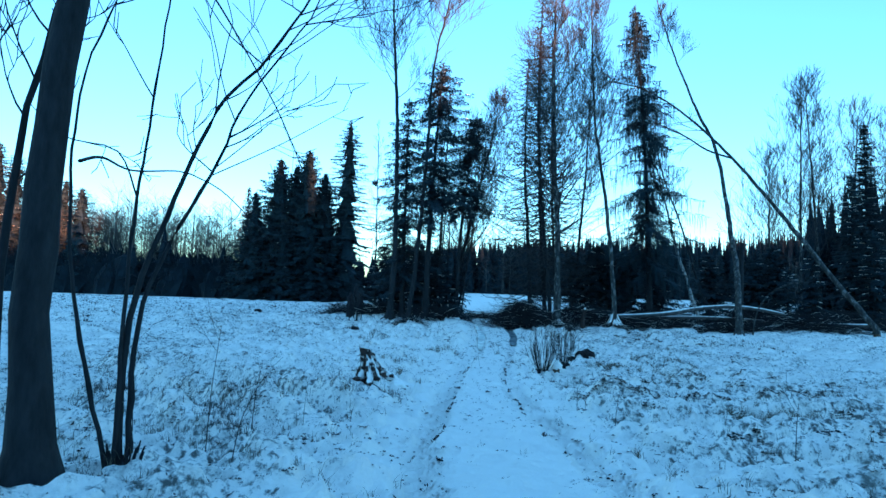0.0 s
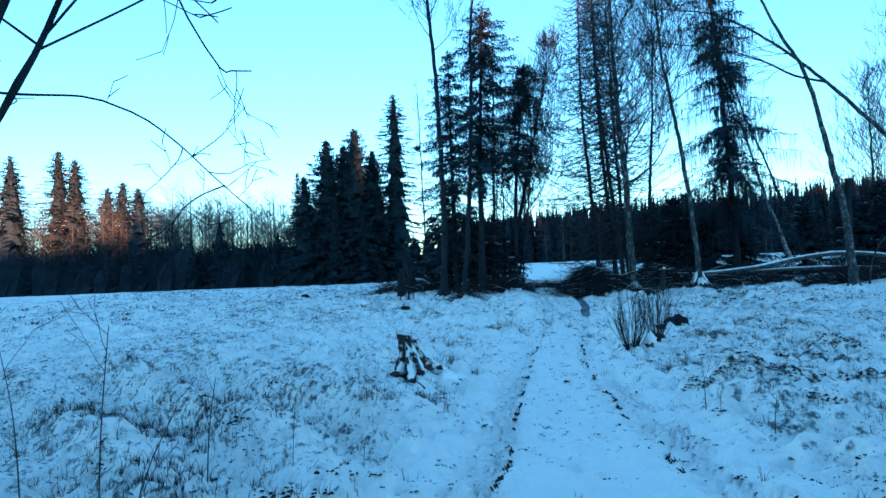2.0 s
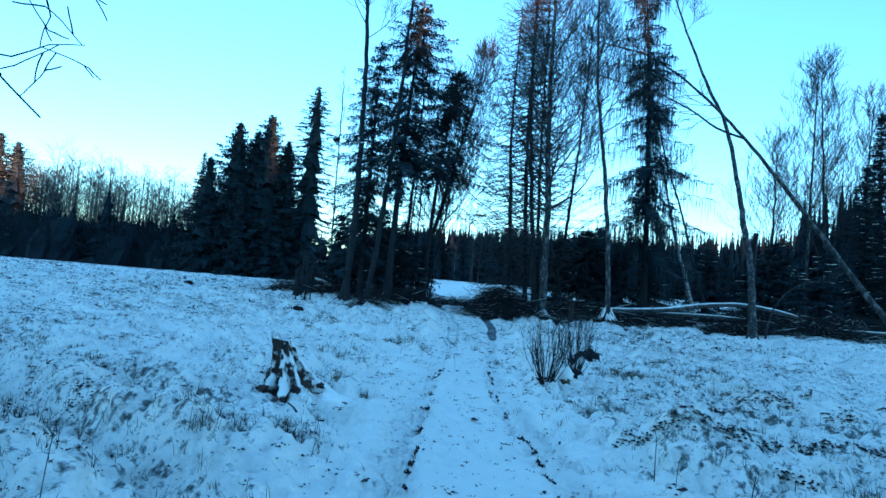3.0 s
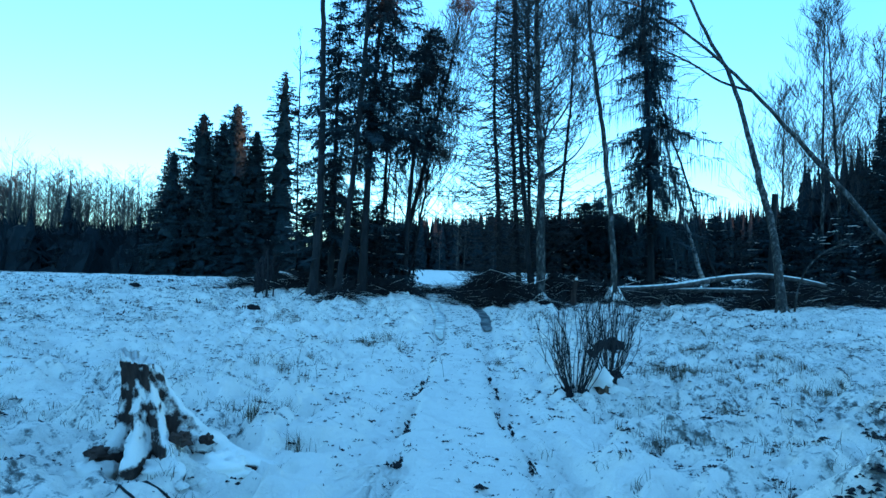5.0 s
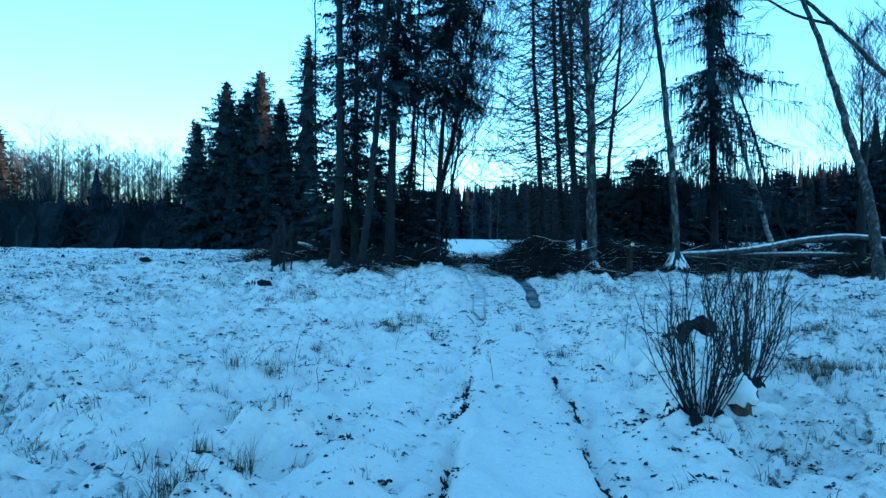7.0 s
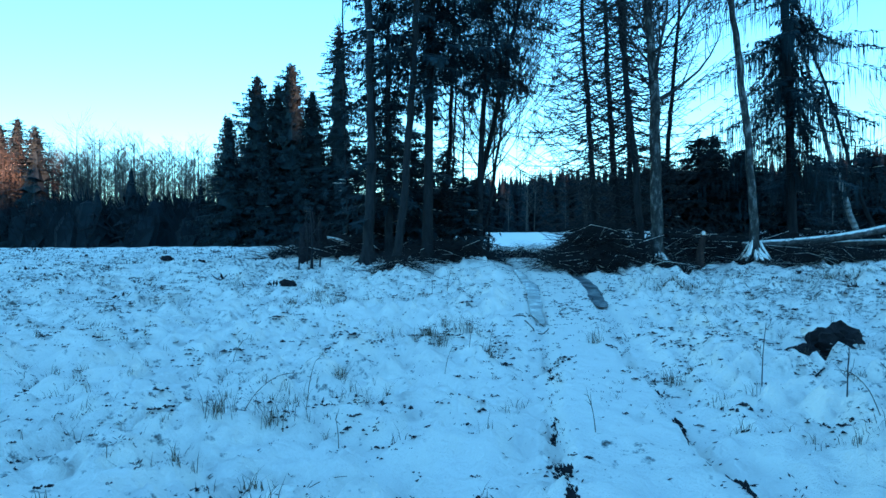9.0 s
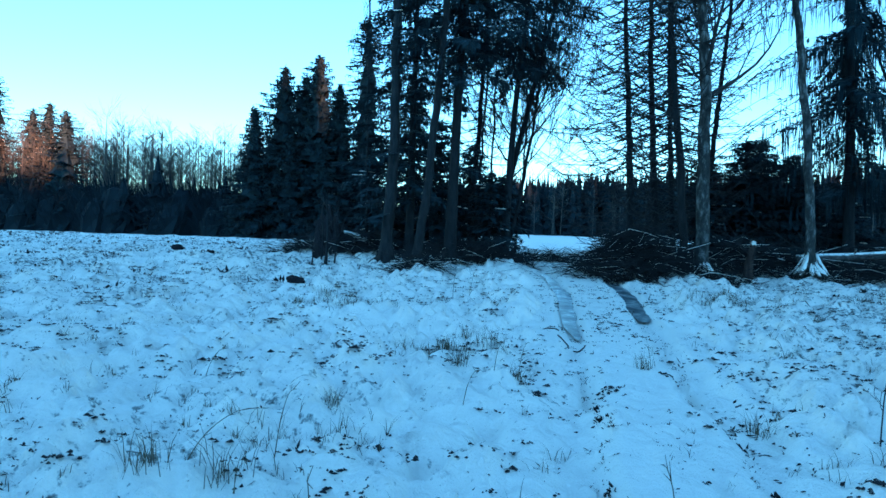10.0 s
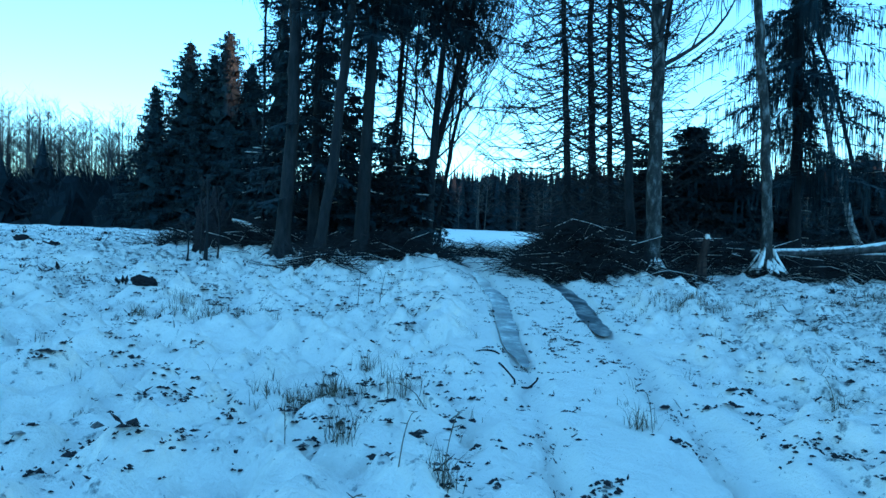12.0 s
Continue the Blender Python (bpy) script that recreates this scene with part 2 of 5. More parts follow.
def ground_height(x, y):
    x, y = np.asarray(x, float), np.asarray(y, float)
    z = base_height(x, y)
    far = 1.0 / (1.0 + np.maximum(np.hypot(x - 1, y - 15) - 25, 0) / 30)
    xl, xr = np.interp(y, RUT_Y, RUT_L), np.interp(y, RUT_Y, RUT_R)
    mid, half = (xl + xr) / 2, (xr - xl) / 2
    off = np.abs(x - mid) / (half + 0.55)
    rough = np.clip((off - 0.75) / 0.55, 0.34 - 0.2 * np.clip((y - 20) / 3, 0, 1), 1.0)
    n1 = value_noise(x * 0.55, y * 0.55, 1) * 0.22
    n2 = value_noise(x * 1.9, y * 1.9, 2) * 0.34
    n3 = np.maximum(value_noise(x * 4.6, y * 4.6, 3), -0.15) * 0.3
    n4 = np.maximum(value_noise(x * 8.0, y * 8.0, 4), -0.3) * 0.17
    # plough ridges of the clearing: slanting on one side of the track, across on the other
    ph = furrow(slant_phase(x, y))
    fade = np.clip((-0.6 - x) / 1.0, 0, 1) * np.clip((19 - y) / 4, 0, 1) * np.clip((y - 2) / 3, 0, 1)
    z = z + 0.17 * ph * fade
    ph2 = furrow(cross_phase(x, y))
    fade2 = np.clip((x - 2.7) / 0.8, 0, 1) * np.clip((18 - y) / 4, 0, 1) * np.clip((y - 2) / 3, 0, 1) * np.clip((14 - x) / 4, 0, 1)
    z = z + 0.28 * ph2 * fade2 + ridges(x, y)
    calm = 1 - 0.45 * np.maximum(fade, fade2)
    z = z + (n1 + (n2 + n3) * calm + n4 - 0.13 * pits(x, y)) * rough * far
    # wheel ruts
    out = 0.21 * np.clip((23 - y) / 5, 0, 1)
    for xc in (xl - out, xr + out):
        d = (x - xc + value_noise(y * 1.3, y * 0 + 3, 5) * 0.06) / (0.2 + 0.3 * out)
        groove = np.exp(-d ** 4) * np.clip((y + 20) / 5, 0, 1) * np.clip((60 - y) / 20, 0, 1)
        lug = 0.085 * np.clip(2 * np.sin((y + np.abs(x - xc) * 0.9) * 2 * np.pi / 0.21), -1, 1) * np.clip((15 - y) / 4, 0, 1)
        z = z - groove * (0.095 + 0.04 * np.clip((y - 22) / 4, 0, 1) - lug * (0.6 + value_noise(x * 3, y * 3, 8)))
        z = z + groove * value_noise(x * 8, y * 7, 15) * 0.13 * np.clip((23 - y) / 2, 0, 1)
        z = z + 0.03 * (0.5 + value_noise(x * 3.0, y * 3.0, 9) * 2) * np.exp(-((np.abs(x - xc) - 0.3) / 0.1) ** 2) * np.clip((60 - y) / 20, 0, 1)
    # narrow broken edges along the ruts
    for xc, o in ((xl, 0.0), (xr, 0.0)):
        d = (x - xc - o + value_noise(y * 2.1, y * 0 + 1, 6) * 0.14) / 0.07
        z = z - 0.15 * np.exp(-d ** 2) * np.clip((y - 10.5) / 2, 0, 1) * np.clip((24 - y) / 2, 0, 1) * np.clip(value_noise(x * 0 + 2, y * 0.9, 12) * 4 + 0.8, 0, 1)
    return z


def gz(x, y):
    return float(ground_height(x, y))


def lines(lo, hi, fine_lo, fine_hi, step, growth):
    out = list(np.arange(fine_lo, fine_hi, step))
    s, p = step, fine_hi
    while p < hi:
        out.append(p)
        s *= growth
        p += s
    out.append(hi)
    s, p, back = step, fine_lo, []
    while p > lo:
        s *= growth
        p -= s
        back.append(max(p, lo))
    return np.array(back[::-1] + out)


def build_ground():
    xs = lines(-500, 500, -2.6, 4.6, 0.055, 1.034)
    ya = np.concatenate([np.arange(2.6, 13, 0.045), np.arange(13, 19, 0.055), np.arange(19, 33, 0.08)])
    yb = lines(-300, 900, 2.6, 2.66, 0.06, 1.05)
    yc = lines(33, 900, 33, 33.1, 0.09, 1.04)
    ys = np.concatenate([yb[yb < 2.6], ya, yc])
    gx, gy = np.meshgrid(xs, ys)
    gzz = ground_height(gx, gy)
    nx, ny = len(xs), len(ys)
    verts = np.stack([gx, gy, gzz], -1).reshape(-1, 3)
    idx = np.arange(nx * ny).reshape(ny, nx)
    faces = np.stack([idx[:-1, :-1], idx[:-1, 1:], idx[1:, 1:], idx[1:, :-1]], -1).reshape(-1, 4)
    me = bpy.data.meshes.new("ground")
    me.vertices.add(len(verts))
    me.vertices.foreach_set("co", verts.ravel())
    me.loops.add(faces.size)
    me.loops.foreach_set("vertex_index", faces.ravel())
    me.polygons.add(len(faces))
    me.polygons.foreach_set("loop_start", np.arange(0, faces.size, 4))
    me.polygons.foreach_set("loop_total", np.full(len(faces), 4))
    me.update()
    me.validate()
    me.polygons.foreach_set("use_smooth", np.ones(len(faces), bool))
    me.attributes.new("thin_or_shaded", "FLOAT", "POINT").data.foreach_set("value", thin_or_shaded(gx, gy).ravel().astype(np.float32))
    me.materials.append(M_GROUND)
    tagged(new("ground", me), "snow-covered clearing with tussocks, furrows and a wheel track", "ground", kind="structure")


build_ground()


# ---- mesh helpers ----
class Shape:
    """Vertices and faces gathered for one mesh."""

    def __init__(self):
        self.v, self.f = [], []

    def tube(self, pts, radii, sides=5, cap=True):
        rings = []
        up = Vector((0.31, 0.17, 0.93))
        n = len(pts)
        for i, p in enumerate(pts):
            d = (pts[min(i + 1, n - 1)] - pts[max(i - 1, 0)])
            d = d.normalized() if d.length > 1e-6 else Vector((0, 0, 1))
            a = d.cross(up)
            if a.length < 0.05:
                a = d.cross(Vector((1, 0, 0)))
            a.normalize()
            b = d.cross(a)
            k = len(self.v)
            for j in range(sides):
                w = 2 * math.pi * j / sides
                self.v.append(p + (a * math.cos(w) + b * math.sin(w)) * radii[i])
            rings.append(k)
        for q, r in zip(rings, rings[1:]):
            for j in range(sides):
                j2 = (j + 1) % sides
                self.f.append((q + j, q + j2, r + j2, r + j))
        if cap:
            self.f.append(tuple(rings[0] + j for j in range(sides))[::-1])
            self.f.append(tuple(rings[-1] + j for j in range(sides)))

    def crumb(self, p, r, rng, n=5):
        """A small angular lump half sunk in the ground."""
        k = len(self.v)
        for i in range(n):
            w = 2 * math.pi * i / n + rng.uniform(-0.4, 0.4)
            self.v.append(p + Vector((math.cos(w) * r * rng.uniform(0.7, 1.4), math.sin(w) * r * rng.uniform(0.6, 1.1), -0.006 + r * rng.uniform(-0.1, 0.2))))
        self.v.append(p + Vector((rng.uniform(-0.4, 0.4) * r, rng.uniform(-0.4, 0.4) * r, r * rng.uniform(0.2, 0.65))))
        self.f += [(k + i, k + (i + 1) % n, k + n) for i in range(n)]

    def spray(self, p, tip, side, width):
        """A bough tip of three narrow fingers."""
        d = tip - p
        self.leaf(p, tip, side, width * 0.55)
        for sg in (-1, 1):
            q = p + d * 0.2
            self.leaf(q, q + d * 0.62 + side * sg * d.length * 0.3, side, width * 0.42)

    def leaf(self, p, tip, side, width):
        k = len(self.v)
        m = p.lerp(tip, 0.45)
        self.v += [p, m + side * width, tip, m - side * width]
        self.f.append((k, k + 1, k + 2, k + 3))

    def mesh(self, name, mat, smooth=False):
        me = bpy.data.meshes.new(name)
        me.from_pydata(self.v, [], self.f)
        if smooth:
            me.polygons.foreach_set("use_smooth", np.ones(len(me.polygons), bool))
        me.materials.append(mat)
        me.update()
        return me


def thing(name, at, label, category, group="", turn=0, kind=""):
    ob = new(name)
    ob.empty_display_size = 0.2
    ob.matrix_world = pose(*at, 0, 0, turn)
    return tagged(ob, label, category, group, kind)


def part(name, shape, mat, parent, label="", smooth=False):
    ob = new(name, shape.mesh(name, mat, smooth))
    ob.parent = parent
    return tagged(ob, label)


def smooth_line(ctrl, step):
    """Points along a soft curve through the control points."""
    pts = [Vector(c) for c in ctrl]
    out = []
    for i in range(len(pts) - 1):
        a, b = pts[i], pts[i + 1]
        p0, p3 = pts[max(i - 1, 0)], pts[min(i + 2, len(pts) - 1)]
        n = max(2, int((b - a).length / step))
        for k in range(n):
            t = k / n
            out.append(0.5 * ((2 * a) + (b - p0) * t + (2 * p0 - 5 * a + 4 * b - p3) * t * t + (3 * a - p0 - 3 * b + p3) * t ** 3))
    out.append(pts[-1])
    return out


def along(pts, t):
    k = t * (len(pts) - 1)
    i = min(int(k), len(pts) - 2)
    return pts[i].lerp(pts[i + 1], k - i)


def trunk_shape(ctrl, r0, r1, rng, sides=10, flare=1.7, wobble=0.03, step=0.5, roots=True):
    s = Shape()
    pts = smooth_line(ctrl, step)
    for p in pts[2:]:
        p.x += rng.uniform(-wobble, wobble)
        p.y += rng.uniform(-wobble, wobble)
    n = len(pts)
    radii = [r0 + (r1 - r0) * (i / (n - 1)) ** 0.9 for i in range(n)]
    h0 = pts[0].z
    radii = [r * (1 + (flare - 1) * math.exp(-(p.z - h0) / (r0 * 1.4))) * rng.uniform(0.95, 1.05) for r, p in zip(radii, pts)]
    s.tube([pts[0] - Vector((0, 0, 0.25))] + pts, [radii[0] * 1.1] + radii, sides)
    if roots:
        for k in range(6):
            w = k * math.pi / 3 + rng.uniform(-0.3, 0.3)
            d = Vector((math.cos(w), math.sin(w), 0))
            o = pts[0]
            reach = r0 * rng.uniform(2.2, 3.6)
            s.tube([o + Vector((0, 0, r0 * 2.2)) + d * r0 * 0.7, o + Vector((0, 0, r0 * 0.8)) + d * r0 * 1.3, o + d * reach * 0.7 + Vector((0, 0, 0.05)), o + d * reach - Vector((0, 0, 0.12))],
                   [r0 * 0.45, r0 * 0.4, r0 * 0.3, r0 * 0.12], 6)
    return s, pts, radii


def grow(s, p, d, length, radius, level, rng, lift=0.12, spread=0.75, sides=4, kids=(5, 4), thin=0.006):
    n = 5 if level < 2 else 3
    pts, q, dd = [p], p.copy(), d.normalized()
    for i in range(n):
        dd = (dd + Vector((rng.uniform(-1, 1), rng.uniform(-1, 1), rng.uniform(-0.6, 0.9))) * 0.16 + Vector((0, 0, lift))).normalized()
        q = q + dd * length / n
        pts.append(q.copy())
    tip = max(thin * 0.8, radius * 0.3)
    s.tube(pts, [radius + (tip - radius) * i / n for i in range(n + 1)], max(3, sides - level), cap=False)
    if level < len(kids):
        m = kids[level]
        for k in range(m):
            t = rng.uniform(0.25, 1.0) if k else 1.0
            o = along(pts, t)
            w = rng.uniform(0, 2 * math.pi)
            a = dd.orthogonal().normalized()
            b = dd.cross(a)
            nd = dd + (a * math.cos(w) + b * math.sin(w)) * rng.uniform(spread * 0.6, spread * 1.3)
            grow(s, o, nd, length * rng.uniform(0.45, 0.75), max(thin, radius * (1 - 0.65 * t) * 0.6), level + 1, rng, lift, spread, sides, kids, thin)


def bare_tree(name, ctrl, r0, label, mat, seed, first=0.4, limbs=22, reach=2.6, kids=(6, 5, 3), lift=0.14, group="", sides=10, rise=0.7, roots=True, foot=0.0):
    rng = random.Random(seed)
    base = Vector(ctrl[0])
    loc = [Vector(c) - base for c in ctrl]
    t = thing(name, base, label, "tree", group)
    s, pts, radii = trunk_shape(loc, r0, 0.025, rng, sides, roots=roots)
    part("trunk", s, mat, t, smooth=True)
    if foot:
        for k in range(15):
            w = k * 0.42 + rng.uniform(-0.15, 0.15)
            d = Vector((math.cos(w), math.sin(w), 0))
            f = Shape()
            top, out = foot * rng.uniform(0.35, 0.9), foot * rng.uniform(0.3, 0.65)
            f.tube([d * r0 * 1.1 + Vector((0, 0, top)), d * (r0 * 1.2 + out * 0.2) + Vector((0, 0, top * 0.55)), d * (r0 + out * 0.6) + Vector((0, 0, top * 0.2)), d * (r0 + out) - Vector((0, 0, 0.08))],
                   [0.02, 0.055, 0.075, 0.05], 7)
            part("root", f, M_FOOT, t, smooth=True)
    c = Shape()
    for k in range(limbs):
        f = first + (1 - first) * (k + rng.random()) / limbs
        o = along(pts, min(f, 0.995))
        w = k * 2.4 + rng.uniform(-0.5, 0.5)
        d = Vector((math.cos(w), math.sin(w), rise + rng.uniform(-0.25, 0.35)))
        ln = reach * (1.15 - 0.75 * (f - first) / (1 - first)) * rng.uniform(0.6, 1.2)
        rad = max(0.012, radii[min(int(f * len(radii)), len(radii) - 1)] * rng.uniform(0.25, 0.42))
        grow(c, o, d, ln, rad, 0, rng, lift, kids=kids, thin=0.009 if len(kids) > 2 else 0.006)
    part("crown", c, M_TWIG, t)
    return t


def dead_conifer(name, ctrl, r0, label, mat, seed, first=0.08, reach=2.3, per_m=13.0, group="", droop=0.25, fuzz=True):
    rng = random.Random(seed)
    base = Vector(ctrl[0])
    loc = [Vector(c) - base for c in ctrl]
    t = thing(name, base, label, "tree", group)
    s, pts, radii = trunk_shape(loc, r0, 0.03, rng, 10, 1.5)
    part("trunk", s, mat, t, smooth=True)
    c = Shape()
    h = pts[-1].z
    n = int(h * (1 - first) * per_m)
    for k in range(n):
        f = first + (1 - first) * (k + rng.random()) / n
        o = along(pts, min(f, 0.995))
        w = k * 2.4 + rng.uniform(-0.6, 0.6)
        g = (f - first) / (1 - first)
        ln = reach * (0.45 + 0.8 * math.sin(min(g * 1.5 + 0.25, 1.0) * math.pi / 1.2)) * (1 - 0.75 * g ** 2) * rng.uniform(0.35, 1.15)
        hd = Vector((math.cos(w), math.sin(w), 0))
        bp = [o + hd * ln * u + Vector((0, 0, ln * (0.1 * u - droop * math.sin(u * math.pi * 0.75) + 0.22 * u * u))) for u in (0, 0.3, 0.6, 1.0)]
        c.tube(bp, [0.03, 0.022, 0.016, 0.009], 3, cap=False)
        side = hd.cross(Vector((0, 0, 1)))
        for j in range(int(ln * 6)):
            u = rng.uniform(0.25, 1.0)
            q = along(bp, u)
            sl = rng.uniform(0.15, 0.55) * (1.1 - 0.5 * u)
            e = q + (hd * rng.uniform(0.3, 1) + side * rng.choice((-1, 1)) * rng.uniform(0.4, 1) + Vector((0, 0, rng.uniform(-0.7, 0.4)))).normalized() * sl
            c.tube([q, e], [0.013, 0.008], 3, cap=False)
    part("crown", c, M_TWIG, t)
    return t


def spruce_shapes(h, radius, first, rng, trunk_r, droop=0.45, hang=0.0, gap=0.3, sparse=0.0, lean=0.0, snow_share=0.12, twig_step=0.17, leaf=1.0, taper=0.62, core=0.0):
    ts = Shape()
    pts = smooth_line([(0, 0, 0), (lean * 0.3 * h, 0, h * 0.5), (lean * h, 0, h)], 0.6)
    n = len(pts)
    rr = [trunk_r * (1 - 0.93 * i / (n - 1)) * (1 + 0.6 * math.exp(-p.z / 0.4)) for i, p in enumerate(pts)]
    ts.tube([pts[0] - Vector((0, 0, 0.3))] + pts, [rr[0] * 1.15] + rr, 9)
    fs, ss = Shape(), Shape()
    z = first * h
    turn = 0.0
    up = Vector((0, 0, 1))
    while z < h * 0.985:
        g = (z - first * h) / (h - first * h)
        prof = (1 - g) ** taper * (0.5 + 0.5 * min(1.0, g * 5 + 0.4))
        m = rng.randint(5, 7) if g < 0.85 else 5
        o0 = along(pts, z / h)
        for k in range(m):
            if rng.random() < sparse:
                continue
            w = turn + 2 * math.pi * k / m + rng.uniform(-0.35, 0.35)
            ln = max(0.16, radius * prof * rng.uniform(0.55, 1.15))
            hd = Vector((math.cos(w), math.sin(w), 0))
            side = hd.cross(up)
            o = o0 + up * rng.uniform(-0.12, 0.12)
            dr = droop * (1.15 - 0.9 * g)
            bp = [o + hd * ln * u + up * ln * (0.25 * g * u - dr * u ** 1.3 + 0.28 * dr * u ** 3) for u in (0, 0.33, 0.66, 1.0)]
            ts.tube(bp[:3], [0.02, 0.014, 0.008], 3, cap=False)
            steps = max(2, int(ln / twig_step))
            for j in range(steps):
                u = (j + 0.6) / steps
                q = along(bp, u)
                tl = (0.2 + 0.35 * min(ln, 2.0) * (1 - u * 0.75) * 0.6) * rng.uniform(0.7, 1.2)
                for sg in (-1, 1):
                    d = (hd * 0.75 + side * sg * 0.9 + up * rng.uniform(-0.75, 0.05)).normalized()
                    e = q + d * tl
                    fs.spray(q, e, (up + hd * 0.4).cross(d).normalized(), (0.045 + 0.03 * rng.random()) * leaf)
                    if rng.random() < 0.55:
                        d2 = (hd * 0.3 + side * sg * rng.uniform(0, 0.6) - up * rng.uniform(0.6, 1.2)).normalized()
                        mm = q.lerp(e, rng.random())
                        fs.leaf(mm, mm + d2 * tl * 0.6, side, 0.035 * leaf)
                if hang and rng.random() < 0.9:
                    q2 = q + side * rng.uniform(-0.12, 0.12)
                    for strand in range(5):
                        q3 = q2 + side * rng.uniform(-0.1, 0.1) + hd * rng.uniform(-0.08, 0.08)
                        fs.leaf(q3, q3 - up * hang * rng.uniform(0.35, 1.3) + hd * rng.uniform(-0.06, 0.08), side if rng.random() < 0.6 else hd, 0.011 * leaf)
            fs.leaf(bp[2], bp[3] + (bp[3] - bp[2]) * 0.2, side, 0.06 * leaf)
            if rng.random() < snow_share and g < 0.9:
                for piece in range(5):
                    u = rng.uniform(0.15, 0.9)
                    p = along(bp, u) + up * 0.025 + side * rng.uniform(-0.12, 0.12) * ln * 0.4
                    q = p + (bp[3] - bp[1]).normalized() * rng.uniform(0.08, 0.28)
                    ss.tube([p, p.lerp(q, 0.5) + up * 0.012, q], [0.006, 0.02, 0.005], 4)
        turn += 0.9
        z += gap * rng.uniform(0.8, 1.2) * (1.0 - 0.45 * g)
    if core:
        m = 12
        for i in range(9):
            k = len(fs.v)
            za, zb = (first + (1 - first) * i / 9) * h, (first + (1 - first) * (i + 1.35) / 9) * h
            ga = i / 9
            ra = radius * core * (1 - ga) ** taper
            for j in range(m):
                w = j * 2 * math.pi / m + i
                o = along(pts, min(za / h, 0.99))
                fs.v.append(o + Vector((math.cos(w), math.sin(w), 0)) * ra * rng.uniform(0.7, 1.15) - up * rng.uniform(0, 0.05) * h)
            fs.v.append(along(pts, min(zb / h, 0.995)))
            for j in range(m):
                fs.f.append((k + j, k + (j + 1) % m, k + m))
    for k in range(8):
        w = k * math.pi / 4
        p = pts[-1] - up * 0.05 * k
        fs.leaf(p, p + Vector((math.cos(w) * 0.12, math.sin(w) * 0.12, 0.22)), Vector((-math.sin(w), math.cos(w), 0)), 0.03)
    return ts, fs, ss


def spruce(at, h, radius, first, label, seed, trunk_r=0.15, group="", turn=0, **more):
    rng = random.Random(seed)
    t = thing("spruce_tree", at, label, "tree", group, turn)
    a, b, c = spruce_shapes(h, radius, first, rng, trunk_r, **more)
    part("trunk", a, M_BARK, t, smooth=True)
    part("crown", b, M_NEEDLE, t)
    if c.v:
        tagged(part("bough_snow", c, M_SNOW, t, "thin snow lying along the boughs", smooth=True), kind="stuff")
    return t


def up(x, y, dz=0.0):
    return (x, y, gz(x, y) + dz)


# ---- trees beside the gap: one group of trunks with bare crowns ----
bare_tree("alder_tree", [up(6.45, 31.5), (6.4, 31.5, 5.5), (6.2, 31.5, 9), (6.05, 31.5, 14), (6.1, 31.5, 19.5), (6.2, 31.5, 22)], 0.2,
          "tall bare alder with mottled grey bark and snowy roots", M_ALDER, 11, first=0.22, limbs=58, reach=2.6, foot=0.6)
dead_conifer("larch_tree", [up(6.2, 32.2), (6.0, 32.2, 3.8), (5.5, 32.2, 9), (5.3, 32.2, 14), (5.5, 32.2, 20)], 0.13,
             "slender bare larch close beside a thicker trunk", M_BARK, 12, first=0.16, reach=2.6, group="bare larches", per_m=14.0)
dead_conifer("larch_tree", [up(5.75, 37), (5.5, 37, 6), (5.2, 37, 11), (5.3, 37, 18)], 0.15, "bare larch with thin drooping dead branches", M_BARK, 13, reach=4.5, group="bare larches", per_m=14.0)
dead_conifer("larch_tree", [up(6.7, 37), (6.3, 37, 7), (6.1, 37, 12), (6.1, 37, 19)], 0.15, "bare larch with thin drooping dead branches", M_BARK, 14, reach=4.1, group="bare larches", per_m=14.0)
dead_conifer("larch_tree", [up(7.55, 38), (7.2, 38, 8), (7.1, 38, 13), (7.0, 38, 20)], 0.12, "thin bare larch behind the grey alder", M_BARK, 15, reach=3.8, group="bare larches", per_m=14.0)
bare_tree("alder_tree", [up(8.6, 38), (8.9, 38, 5), (9.4, 38, 11), (9.7, 38, 17)], 0.13, "slim alder leaning over among the larches", M_BARK, 16, first=0.45, limbs=18, reach=1.8)
bare_tree("birch_tree", [up(9.75, 32.1), (9.5, 32.1, 5), (8.95, 32.1, 9.5), (8.5, 32.1, 13), (8.3, 32.1, 19), (8.5, 32.1, 21.5)], 0.14,
          "pale mottled birch with a snow-dusted root flare", M_ALDER, 17, first=0.42, limbs=34, reach=2.1, foot=0.75)
spruce(up(13.0, 36), 20.6, 4.0, 0.2, "tall ragged spruce with hanging curtains of needles", 21, 0.2, lean=-0.05, droop=0.55, hang=1.0, gap=0.5, sparse=0.28, snow_share=0.03, leaf=1.2, taper=0.8)
bare_tree("birch_tree", [up(17.0, 38.2), (16.5, 38.2, 2.6), (15.4, 38.2, 6), (14.2, 38.2, 11), (13.3, 38.2, 14.5)], 0.13, "thin birch leaning steeply, pale at its foot", M_BIRCH, 22, first=0.5, limbs=14, reach=1.4)
dead_conifer("larch_tree", [up(18.2, 38.5), (17.2, 38.5, 3), (16.0, 38.5, 7), (14.6, 38.5, 11), (14.0, 38.5, 14)], 0.09, "thin leaning dead conifer with sparse twigs", M_BARK, 23, reach=1.5, per_m=3.0)

